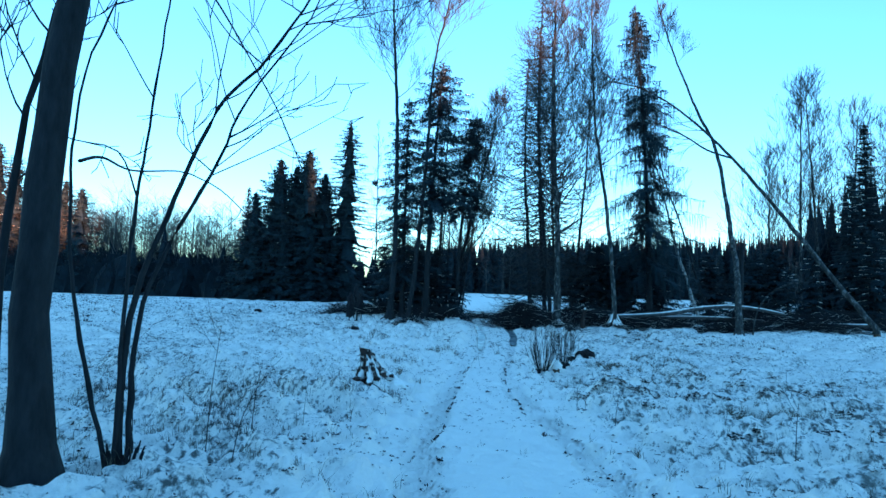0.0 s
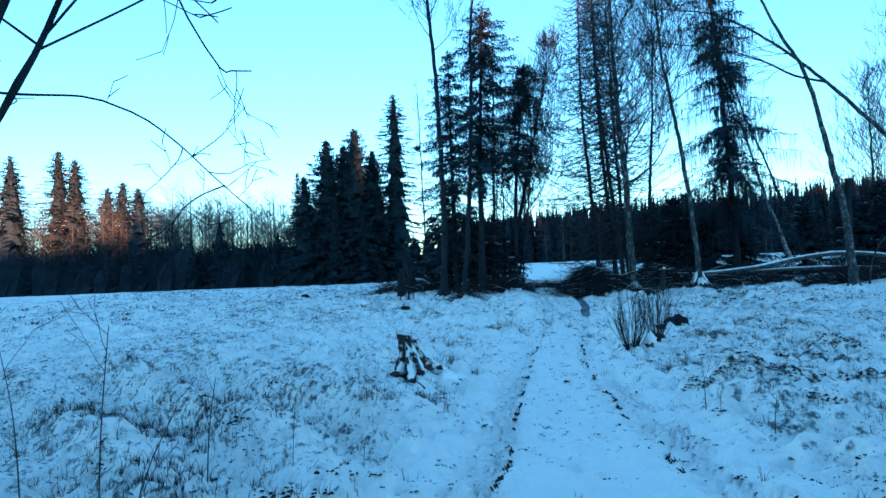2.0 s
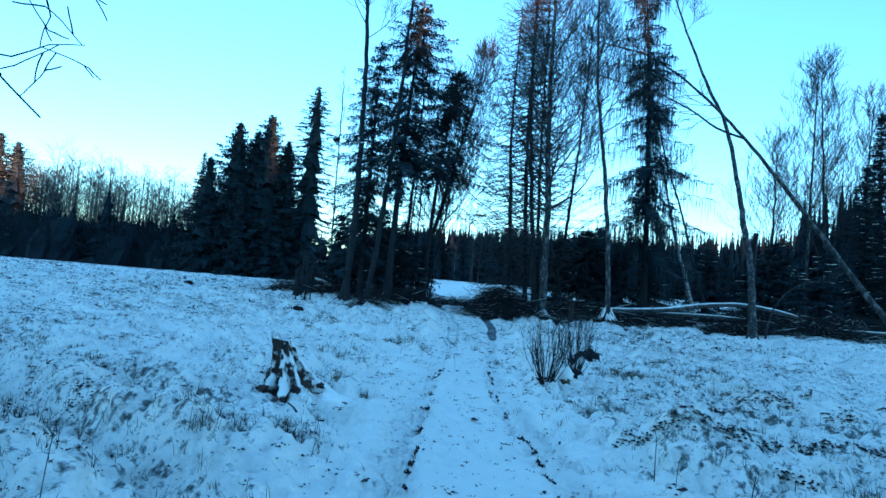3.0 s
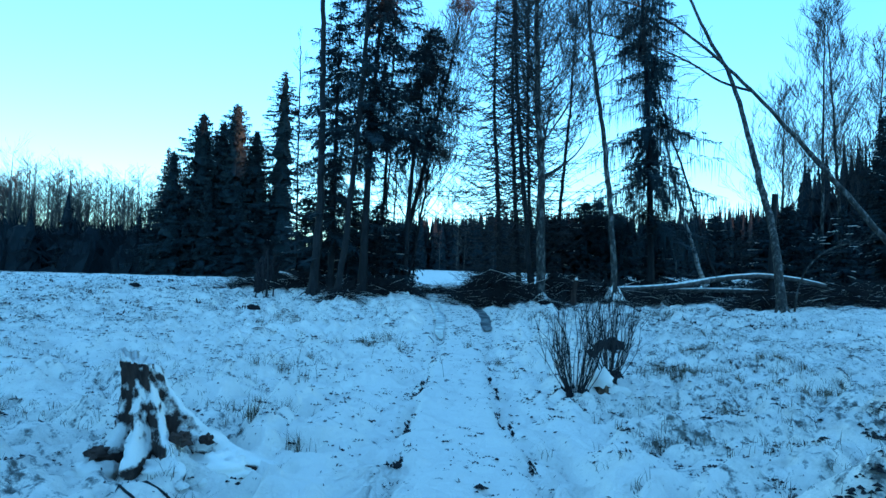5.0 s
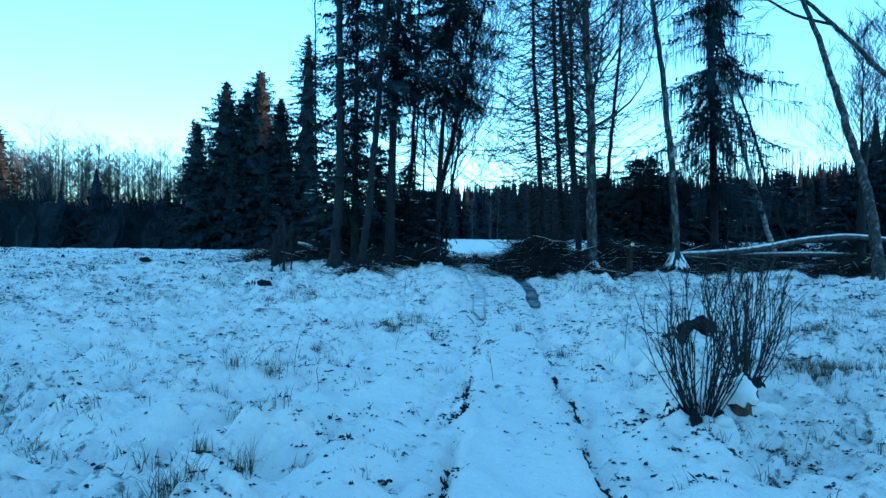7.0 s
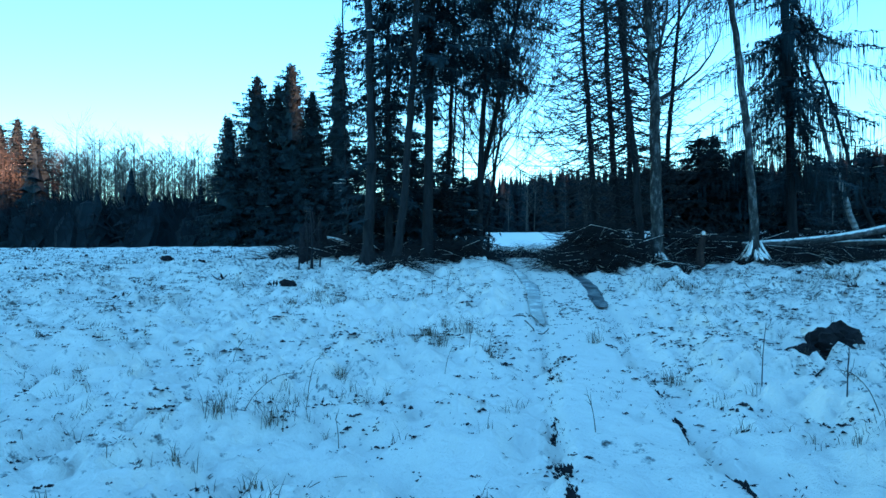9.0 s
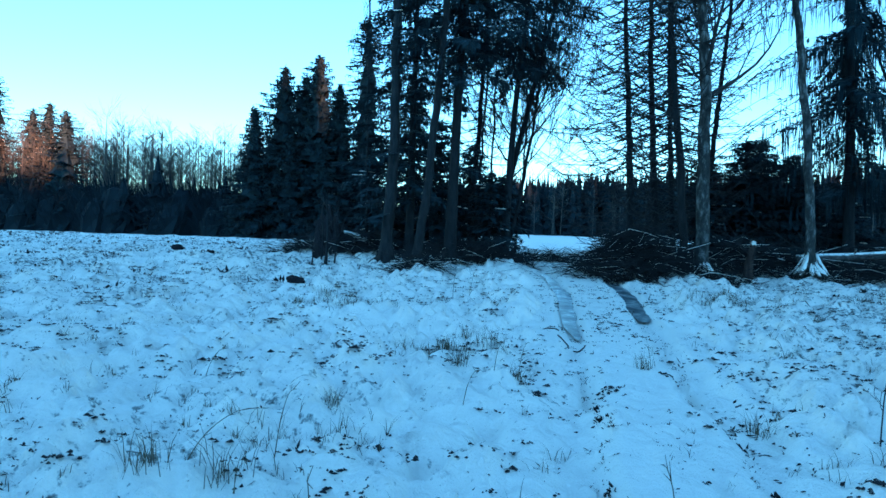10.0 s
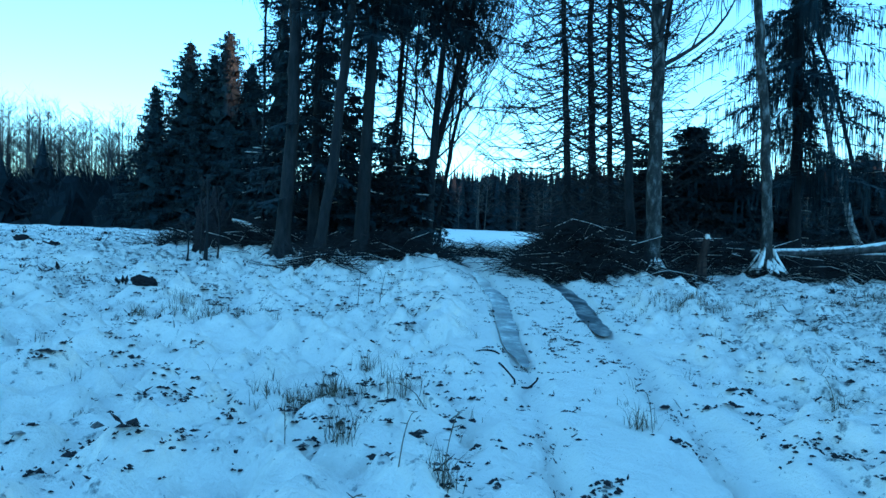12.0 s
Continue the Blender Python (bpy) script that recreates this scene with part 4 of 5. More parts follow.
def sapling_clump():
    rng = random.Random(310)
    base = Vector(up(-2.75, 4.1))
    t = thing("sapling_clump", base, "clump of bare forked saplings beside the track", "sapling")
    stems = (
        ((-0.02, 0.0, -0.15), (-0.1, 0.15, 1.4), (0.25, 0.35, 2.85), (0.6, 0.5, 3.85), (0.95, 0.5, 4.2), (1.5, 0.55, 5.1), (1.75, 0.6, 5.9)),
        ((0.05, 0.05, -0.15), (0.0, 0.2, 1.55), (0.55, 0.5, 3.1), (0.85, 0.5, 3.85), (1.5, 0.5, 4.8), (1.7, 0.5, 5.4)),
        ((-0.12, 0.0, -0.15), (-0.7, 0.1, 1.8), (-0.78, 0.1, 3.7), (-0.45, 0.15, 4.9), (-0.3, 0.2, 5.8)),
        ((-0.05, -0.05, -0.15), (-0.14, 0.1, 1.45), (-0.1, 0.1, 2.6), (0.0, 0.1, 3.6), (0.1, 0.1, 4.9), (0.15, 0.1, 6.0)),
    )
    for k, ctrl in enumerate(stems):
        s = Shape()
        pts = smooth_line(ctrl, 0.2)
        n = len(pts)
        for p in pts[1:]:
            p.x += rng.uniform(-0.012, 0.012)
        r0 = (0.04, 0.032, 0.026, 0.026)[k]
        s.tube(pts, [r0 * (1 - 0.82 * i / (n - 1)) * (1 + 0.25 * (rng.random() < 0.12)) for i in range(n)], 8)
        for j in range(9 if k < 2 else 4):
            f = rng.uniform(0.5, 1.0)
            w = rng.uniform(0, 6.28)
            grow(s, along(pts, f), Vector((math.cos(w) * 0.9 + 0.2, math.sin(w) * 0.7, 0.5)), rng.uniform(0.5, 1.3), 0.009, 0, rng, 0.06, kids=(2, 2))
        part("stem", s, M_BARK, t, smooth=True)
    s = Shape()
    for ctrl, r in ((((-0.72, 0.1, 3.0), (-0.95, 0.9, 3.22), (-1.12, 1.9, 3.28), (-0.85, 2.7, 3.45), (-0.6, 2.85, 3.38), (-0.33, 2.95, 3.24), (-0.05, 3.1, 2.98), (0.2, 3.15, 2.72), (0.42, 3.2, 2.5), (0.6, 3.25, 2.33)), 0.02),
                    (((-0.05, 3.1, 2.98), (-0.1, 3.1, 2.85), (-0.35, 3.1, 2.62), (-0.6, 3.1, 2.45)), 0.008),
                    (((0.35, 3.2, 2.58), (0.1, 3.2, 2.5), (-0.12, 3.2, 2.36), (-0.3, 3.2, 2.12)), 0.009),
                    (((0.05, 3.1, 2.88), (0.25, 3.2, 3.05), (0.42, 3.2, 3.2), (0.6, 3.2, 3.4)), 0.007),
                    (((0.2, 3.15, 2.72), (0.4, 3.2, 2.7), (0.62, 3.2, 2.8), (0.85, 3.2, 2.82)), 0.007),
                    (((-0.1, 0.1, 2.65), (-0.3, 0.05, 3.1), (-0.75, 0.0, 3.2), (-1.1, 0.0, 3.35)), 0.012),
                    (((0.5, 0.45, 2.95), (1.2, 0.7, 3.4), (1.9, 0.9, 3.9)), 0.008)):
        pts = smooth_line(ctrl, 0.12)
        s.tube(pts, [r * (1 - 0.7 * i / len(pts)) for i in range(len(pts))], 6)
        for j in range(4):
            grow(s, along(pts, rng.uniform(0.3, 1)), Vector((rng.uniform(-0.3, 1), rng.uniform(-0.5, 0.5), rng.uniform(-0.6, 0.5))), 0.3, 0.004, 1, rng, 0, kids=(2, 2))
    part("side_branch", s, M_BARK, t, smooth=True)
    d = Shape()
    for j in range(30):
        w = rng.uniform(0, 6.28)
        q = Vector((math.cos(w), math.sin(w), 0)) * rng.uniform(0.02, 0.14)
        d.tube([q - Vector((0, 0, 0.1)), q * 1.6 + Vector((0, 0, rng.uniform(0.06, 0.2)))], [0.025, 0.008], 4)
    tagged(part("root_sprouts", d, M_SOIL, t), kind="stuff")


sapling_clump()


def thin_sapling(x, y, h, seed, lean=0.1):
    rng = random.Random(seed)
    t = thing("thin_sapling", up(x, y), "thin leafless sapling standing in the snow", "sapling", "thin saplings")
    s = Shape()
    pts = smooth_line([(0, 0, -0.1), (lean * 0.3, 0, h * 0.5), (lean, 0, h)], 0.15)
    s.tube(pts, [0.007 * (1 - 0.7 * i / len(pts)) for i in range(len(pts))], 5)
    for j in range(3):
        w = rng.uniform(0, 6.28)
        grow(s, along(pts, rng.uniform(0.35, 1)), Vector((math.cos(w), math.sin(w), 0.9)), h * rng.uniform(0.15, 0.4), 0.003, 1, rng, 0.08, kids=(2, 2), thin=0.0025)
    part("stem", s, M_TWIG, t)


for k, (x, y, h, l) in enumerate(((-2.35, 5.2, 1.5, 0.1), (-1.95, 4.9, 1.0, 0.35), (-3.6, 6.0, 1.3, -0.2), (-2.2, 6.4, 0.9, 0.1), (4.55, 5.4, 0.75, 0.05), (3.55, 18.7, 0.65, 0.05), (3.57, 17.3, 0.4, 0.02),
                                  (-0.35, 26.8, 0.9, 0.05), (0.0, 26.6, 0.8, 0.1), (3.2, 8.2, 0.45, 0.05), (2.75, 9.0, 0.4, 0.0))):
    thin_sapling(x, y, h, 320 + k, l)


# ---- stump, bush and soil clod in the clearing ----
def lump(rng, rx, ry, rz, seed, n=14, m=9, rough=0.35):
    s = Shape()
    for j in range(m + 1):
        th = math.pi * 0.62 * j / m
        for i in range(n):
            w = 2 * math.pi * i / n
            p = Vector((math.sin(th) * math.cos(w), math.sin(th) * math.sin(w), math.cos(th)))
            k = 1 + rough * noise.noise(p * 2.3 + Vector((seed, 0, 0))) + rough * 0.6 * noise.noise(p * 5.5 + Vector((0, seed, 0)))
            s.v.append(Vector((p.x * rx * k, p.y * ry * k, p.z * rz * k)))
    for j in range(m):
        for i in range(n):
            a, b = j * n + i, j * n + (i + 1) % n
            s.f.append((a, a + n, b + n, b))
    return s


def shifted(s, d):
    s.v = [v + Vector(d) for v in s.v]
    return s


def stump():
    rng = random.Random(330)
    t = thing("tree_stump", up(-1.3, 12.4, -0.04), "jagged old stump with splayed roots plastered with snow", "stump")
    roots = ((-0.12, 0.85, 0.3), (-0.95, 0.62, 0.24), (-1.55, 0.66, 0.22), (-2.35, 0.42, 0.25), (2.95, 0.28, 0.3), (1.9, 0.5, 0.3), (0.8, 0.6, 0.3))
    s = Shape()
    n, m, top = 84, 26, 0.75
    for j in range(m + 1):
        f = j / m
        for i in range(n):
            w = 2 * math.pi * i / n
            d = Vector((math.cos(w), math.sin(w), 0))
            flare = 0.0
            for a, reach, width in roots:
                off = abs((w - a + math.pi) % (2 * math.pi) - math.pi)
                flare = max(flare, reach * math.exp(-(off / width) ** 2))
            r = 0.14 + (0.06 + flare * 0.9) * (1 - f) ** 1.9
            z = -0.12 + (top + 0.12) * f
            p = Vector((d.x, d.y, z * 1.4))
            r *= 1 + 0.22 * noise.noise(p * 3.1) + 0.2 * noise.noise(p * 7.5) + 0.1 * noise.noise(p * 17)
            if j == m:
                z += 0.09 * noise.noise(d * 3.0) + rng.uniform(-0.008, 0.006) - 0.08 * d.x
            s.v.append(Vector((d.x * r - 0.22 * max(z, 0), d.y * r, z)))
    for j in range(m):
        for i in range(n):
            a, b = j * n + i, j * n + (i + 1) % n
            s.f.append((a, b, b + n, a + n))
    hollow = len(s.v)
    s.v.append(Vector((-0.17, 0, top - 0.16)))
    for i in range(n):
        s.f.append((m * n + i, m * n + (i + 1) % n, hollow))
    part("stump_wood", s, M_STUMP_SNOW, t, smooth=True)
    for k, (x, y, z, q) in enumerate(((0.25, -0.42, -0.08, 0.2), (0.6, -0.25, -0.1, 0.24), (-0.3, -0.4, -0.08, 0.18))):
        part("snow_mound", shifted(lump(rng, q, q * 0.9, q * 0.55, 5 + k, rough=0.45), (x, y, z)), M_SNOW, t, smooth=True)
    for k, (x, y, z, q) in enumerate(((0.3, -0.28, 0.14, 0.09), (-0.3, -0.36, 0.05, 0.08), (0.48, -0.2, 0.12, 0.06))):
        part("rotten_chunk", shifted(lump(rng, q, q * 0.7, q * 0.8, 31 + k, 10, 6, 0.8), (x, y, z)), M_STUMP, t)


stump()


def bush(x, y, stems, spread, height, seed):
    rng = random.Random(seed)
    t = thing("bare_bush", up(x, y), "bare multi-stemmed shrub with dark base in snow", "bush", "bare shrubs")
    for k in range(stems):
        s = Shape()
        w = rng.uniform(0, 6.28)
        d = Vector((math.cos(w), math.sin(w) * 0.8, 0))
        r = rng.uniform(0.02, 0.2) * spread
        h = height * rng.uniform(0.55, 1.1)
        out = rng.uniform(0.15, 1.0) * spread
        pts = smooth_line([d * r - Vector((0, 0, 0.08)), d * (r + out * 0.6) + Vector((rng.uniform(-0.05, 0.05), 0, h * 0.45)), d * (r + out * 0.8) + Vector((rng.uniform(-0.08, 0.08), rng.uniform(-0.06, 0.06), h))], 0.15)
        s.tube(pts, [0.0065 * (1 - 0.65 * i / len(pts)) for i in range(len(pts))], 5, cap=False)
        for j in range(6):
            f = rng.uniform(0.2, 0.95)
            e = along(pts, f)
            s.tube([e, e + Vector((d.x * rng.uniform(-0.2, 0.8), d.y * 0.5 + rng.uniform(-0.3, 0.3), rng.uniform(0.5, 1.2))) * h * rng.uniform(0.12, 0.3)], [0.004, 0.0025], 4, cap=False)
        part("stem", s, M_TWIG, t)
    for k in range(14):
        w = rng.uniform(0, 6.28)
        q = rng.uniform(0.1, 0.5) * spread
        part("root_clump", shifted(lump(rng, 0.05, 0.045, 0.09, seed + k, 9, 6, 0.8), (math.cos(w) * q, math.sin(w) * q, -0.03)), M_SOIL, t)
    for k in range(4):
        w = rng.uniform(0, 6.28)
        part("snow_patch", shifted(lump(rng, 0.07, 0.06, 0.06, seed + 9 + k, 9, 5, 0.5), (math.cos(w) * spread * 0.45, math.sin(w) * spread * 0.4 - 0.05, 0.01)), M_SNOW, t, smooth=True)


bush(3.12, 15.25, 48, 0.55, 1.15, 340)
bush(3.8, 15.8, 38, 0.45, 1.25, 341)
t = thing("small_stump", up(3.55, 15.4), "small stump under a pointed cap of snow", "stump")
part("stump_wood", lump(random.Random(5), 0.13, 0.13, 0.2, 2), M_WOOD, t)
part("snow_cap", shifted(lump(random.Random(6), 0.15, 0.14, 0.17, 8), (0, 0, 0.12)), M_SNOW, t, "pointed cap of snow", smooth=True)
part("root", shifted(lump(random.Random(7), 0.2, 0.05, 0.09, 9), (0.2, -0.08, -0.02)), M_SNOW, t, smooth=True)


def clod(x, y, rx, ry, rz, seed, cap=True):
    t = thing("soil_clod", up(x, y, 0.04 if rx > 0.27 else -0.04), "upturned clod of black soil topped with snow", "soil clod", "soil clods")
    part("soil", lump(random.Random(seed), rx, ry, rz, seed, 20, 12, 0.35), M_SOIL, t)
    if cap:
        part("snow_cap", shifted(lump(random.Random(seed + 1), rx * 0.95, ry * 0.85, rz * 0.42, seed + 3, 20, 12, 0.3), (0.0, ry * 0.55, rz * 0.6)), M_SNOW, t, smooth=True)


clod(5.6, 20.85, 0.37, 0.3, 0.3, 350)
clod(5.05, 20.65, 0.24, 0.22, 0.22, 352, False)
for k, (x, y, rx) in enumerate(((7.4, 15.7, 0.16), (-8.4, 32.2, 0.25), (-11.2, 35.5, 0.3), (8.2, 25.0, 0.16), (-3.9, 27.0, 0.2))):
    clod(x, y, rx, 0.08 + 0.15 * rx, 0.08 + 0.2 * rx, 360 + k)


def furrow_fringe(x0, y0, x1, y1, size, seed, share=0.6):
    """Soil crumbs, leaves and stalks along the steep side of a plough ridge, also standing in for its shade."""
    rng = random.Random(seed)
    base = Vector(up(x0, y0))
    d = Vector((x1 - x0, y1 - y0, 0))
    ln = d.length
    d.normalize()
    side = Vector((d.y, -d.x, 0))
    if side.y > 0:
        side = -side
    n = int(ln / 0.1)
    g, b = Shape(), Shape()
    for i in range(n + 1):
        u = ln * i / n
        if noise.noise(Vector((u * 1.3, seed, 3))) + 0.5 < 1 - share:
            continue
        c = Vector((x0, y0, 0)) + d * u
        wander = float(value_noise(np.array(c.x * 0.7), np.array(c.y * 0.7), 61)) * 0.45
        c += side * wander
        for k in range(14 if x0 > 2 else 8):
            q = c + side * size * rng.uniform(0.3, 0.85 if x0 > 2 else 1.25) + d * rng.uniform(-0.07, 0.07)
            g.crumb(Vector((q.x, q.y, gz(q.x, q.y) + 0.004)) - base, rng.uniform(0.008, 0.034 if x0 > 2 else 0.024), rng, 6)
        for k in range(10):
            q = c + side * size * rng.uniform(0.2, 3.4) + d * rng.uniform(-0.1, 0.1)
            w = rng.uniform(0, 6.28)
            blade(b, Vector((q.x, q.y, gz(q.x, q.y) - 0.02)) - base, Vector((math.cos(w), math.sin(w), 0)) * rng.uniform(0.2, 1.4), rng.uniform(0.05, 0.17), 0.003, Vector((-math.sin(w), math.cos(w), 0)))
    if g.v:
        t = thing("furrow_fringe", base, "soil crumbs and stalks that also darken a plough ridge's shaded side", "soil", "plough ridges", kind="stuff")
        tagged(part("soil", g, M_CRUMB, t), kind="stuff")
        tagged(part("stalks", b, M_GRASS, t), kind="stuff")


def blade(s, p, d, h, w, side):
    k = len(s.v)
    m = p + d * h * 0.25 + Vector((0, 0, h * 0.6))
    t = p + d * h * 0.7 + Vector((0, 0, h * 0.95))
    s.v += [p - side * w, p + side * w, m + side * w * 0.7, m - side * w * 0.7, t]
    s.f += [(k, k + 1, k + 2, k + 3), (k + 3, k + 2, k + 4)]


for k, ridge in enumerate(RIDGES):
    furrow_fringe(*ridge[:5], 500 + k, ridge[5])


def root_plate():
    rng = random.Random(380)
    t = thing("uprooted_stump", up(-4.9, 33.6, -0.1), "dark upturned root plate with snow behind it", "stump")
    part("soil", lump(rng, 0.55, 0.4, 1.7, 381, 18, 12, 0.5), M_SOIL, t)
    part("soil_side", shifted(lump(rng, 0.85, 0.5, 1.1, 382, 18, 12, 0.5), (0.9, 0.3, 0)), M_SOIL, t)
    s = Shape()
    s.tube([Vector((0.5, -0.1, 1.25)), Vector((0.9, -0.1, 1.12)), Vector((1.3, -0.1, 0.95)), Vector((1.6, -0.1, 0.75))], [0.03, 0.09, 0.1, 0.03], 8)
    part("snow_cap", s, M_SNOW, t, smooth=True)
    b = Shape()
    for k in range(26):
        w = rng.uniform(0, 6.28)
        p = Vector((math.cos(w) * 0.5 + 0.3, -0.3, 0.7 + math.sin(w) * 0.6))
        grow(b, p, Vector((math.cos(w), rng.uniform(-1, 0), math.sin(w))), rng.uniform(0.4, 1.0), 0.015, 1, rng, -0.02, kids=(3, 2))
    tagged(part("root_fringe", b, M_TWIG, t), kind="stuff")


root_plate()
for k, (x, y, h) in enumerate(((-4.55, 31.9, 2.0), (-4.75, 32.1, 1.4), (-4.35, 32.2, 1.2), (-4.95, 31.8, 0.9))):
    bare_tree("alder_sapling", [up(x, y), (x + 0.03, y, gz(x, y) + h * 0.6), (x - 0.05, y, gz(x, y) + h)], 0.035 if k == 0 else 0.018, "thin dark sapling stem by a root plate", M_BARK, 390 + k, first=0.45, limbs=4, reach=0.5, kids=(2, 2), roots=False, group="saplings by the root plate")


# ---- brushwood ----
def brush_pile(x, y, sx, sy, h, n, seed, label, snow=0.1, thick=1.0):
    rng = random.Random(seed)
    t = thing("brush_pile", up(x, y), label, "brush pile", "brushwood")
    a, b = Shape(), Shape()
    for k in range(n):
        px, py = rng.gauss(0, 0.45) * sx, rng.gauss(0, 0.45) * sy
        top = h * max(0.05, 1 - (px / sx) ** 2 * 0.7 - (py / sy) ** 2 * 0.5) * rng.random()
        w = rng.uniform(0, 6.28)
        ln = rng.uniform(0.6, 2.2)
        d = Vector((math.cos(w), math.sin(w) * 0.6, rng.uniform(-0.15, 0.4)))
        g = gz(x + px, y + py) - gz(x, y)
        p = Vector((px, py, g + top)) - d * ln * 0.5
        pts = [p, p + d * ln * 0.5 + Vector((0, 0, rng.uniform(0, 0.18))), p + d * ln + Vector((rng.uniform(-0.2, 0.2), 0, rng.uniform(-0.35, 0.15)))]
        r = rng.uniform(0.004, 0.011) * thick
        a.tube(pts, [r, r * 0.8, r * 0.4], 4, cap=False)
        for j in range(6):
            q = along(pts, rng.uniform(0.2, 1))
            a.tube([q, q + (d + Vector((rng.uniform(-0.8, 0.8), rng.uniform(-0.8, 0.8), rng.uniform(-0.5, 0.6)))) * ln * 0.22], [0.007, 0.004], 3, cap=False)
        if rng.random() < snow:
            up2 = Vector((0, 0, r * 1.2))
            b.tube([q + up2 for q in pts], [r * 0.5, r * 1.1, r * 0.5], 4, cap=False)
    tagged(part("brushwood", a, M_BRUSH, t), kind="stuff")
    if b.v:
        tagged(part("snow_dusting", b, M_SNOW, t), kind="stuff")


brush_pile(4.5, 31.2, 1.5, 0.9, 1.2, 1000, 400, "dark heap of cut brushwood beside the track", snow=0.06)
brush_pile(4.2, 30.4, 0.6, 0.4, 0.5, 200, 401, "low fringe of a brushwood heap")
brush_pile(2.5, 37.0, 1.7, 0.7, 0.3, 170, 421, "low snow-dusted sticks across the gap", snow=0.15)
brush_pile(-0.3, 32.6, 1.6, 0.7, 0.5, 420, 402, "snow-dusted brushwood under the spruces", snow=0.04)
brush_pile(8.2, 32.9, 1.9, 0.8, 1.1, 420, 403, "tangle of dead branches between two trunks", snow=0.12)
# dark twigs by the logs also stand in for the shadow below them
brush_pile(12.5, 33.9, 3.2, 0.9, 0.9, 560, 404, "dead branches round the fallen trunk, dense to add the shade below it", snow=0.08)
brush_pile(18.2, 33.2, 3.4, 0.9, 1.2, 560, 405, "dead branches round the fallen trunk, dense to add the shade below it", snow=0.08)
brush_pile(11.8, 31.9, 2.4, 0.6, 0.4, 380, 413, "dead branches round the fallen trunk, dense to add the shade below it", snow=0.08)
brush_pile(16.2, 31.7, 2.4, 0.6, 0.4, 380, 414, "dead branches round the fallen trunk, dense to add the shade below it", snow=0.08)
brush_pile(21.5, 33.0, 2.6, 0.7, 1.0, 360, 417, "dead branches under the spruces", snow=0.08)
brush_pile(-3.6, 33.0, 1.1, 0.6, 0.7, 160, 406, "dead branches at the foot of dark trunks", snow=0.08)
brush_pile(6.6, 30.9, 0.9, 0.5, 0.35, 110, 407, "snowy fallen twigs round an alder's roots", snow=0.15)
brush_pile(-1.6, 30.6, 0.9, 0.5, 0.35, 90, 408, "snowy fallen twigs round a trunk's foot", snow=0.12)
brush_pile(-6.0, 34.4, 1.4, 0.6, 0.45, 170, 411, "snowy twigs beside an uprooted stump", snow=0.12)
brush_pile(24.5, 35.0, 3.5, 1.0, 1.3, 260, 409, "dead branches under the spruces", snow=0.08)


def broken_stub():
    rng = random.Random(415)
    x, y = 7.95, 32.0
    t = thing("broken_stub", up(x, y), "short leaning snag with snow on its splintered top", "dead tree")
    s = Shape()
    s.tube([Vector((0, 0, -0.2)), Vector((0.02, 0, 0.4)), Vector((0.1, 0, 0.8)), Vector((0.14, 0, 1.1))], [0.16, 0.12, 0.1, 0.04], 8)
    part("trunk", s, M_STUMP, t)
    part("snow_cap", shifted(lump(rng, 0.07, 0.06, 0.09, 4, rough=0.6), (0.12, -0.04, 0.98)), M_SNOW, t, smooth=True)
    for k in range(5):
        c = Shape()
        w = rng.uniform(0, 6.28)
        grow(c, Vector((0.05, 0, rng.uniform(0.3, 0.9))), Vector((math.cos(w), math.sin(w), 0.3)), rng.uniform(0.5, 1.1), 0.018, 0, rng, 0.0, kids=(3, 2))
        part("branch", c, M_TWIG, t)


broken_stub()


def bird_nest():
    rng = random.Random(416)
    t = thing("bird_nest", (-4.2, 34.8, 8.9), "dark ball of twigs high in a thin bare tree", "nest")
    s = Shape()
    for k in range(160):
        d = Vector((rng.gauss(0, 1), rng.gauss(0, 1), rng.gauss(0, 0.7))).normalized()
        p = d * rng.uniform(0.02, 0.2)
        e = Vector((rng.gauss(0, 1), rng.gauss(0, 1), rng.gauss(0, 0.6))).normalized() * 0.2
        s.tube([p - e * 0.5, p + e * 0.5 + Vector((0, 0, 0.03))], [0.012, 0.008], 3, cap=False)
    tagged(part("nest_twigs", s, M_TWIG, t), kind="stuff")


bird_nest()


# ---- ice in the ruts ----
def puddle(side, table, y0, y1, half, seed):
    s = Shape()
    n = 60
    for i in range(n + 1):
        y = y0 + (y1 - y0) * i / n
        xc = float(np.interp(y, RUT_Y, table))
        w = half * math.sin(math.pi * (i + 0.4) / (n + 0.8)) ** 0.4 * (1 + 0.35 * noise.noise(Vector((y * 0.9, seed, 0))))
        xc += 0.1 * noise.noise(Vector((y * 0.7, seed, 4)))
        z = sum(gz(xc + d, y + e) for d in (-0.06, 0.06) for e in (-0.5, -0.2, 0.2, 0.5)) / 8 + 0.06
        for d in (-1, 1):
            s.v.append(Vector((xc + d * w, y, z)))
        if i:
            k = 2 * i
            s.f.append((k - 2, k - 1, k + 1, k))
    ob = new("frozen_puddle", s.mesh("frozen_puddle", M_ICE, True))
    tagged(ob, "long grey ice-filled wheel rut in the track", "puddle", "frozen ruts", "structure")


for k, p in enumerate(PUDDLES):
    puddle(*p, 420 + k)


# ---- grass, weeds and litter showing through the snow ----
def scatter(rng, n, x0, x1, y0, y1, keep):
    done = 0
    while done < n:
        x, y = rng.uniform(x0, x1), rng.uniform(y0, y1)
        if keep(x, y, rng):
            done += 1
            yield x, y


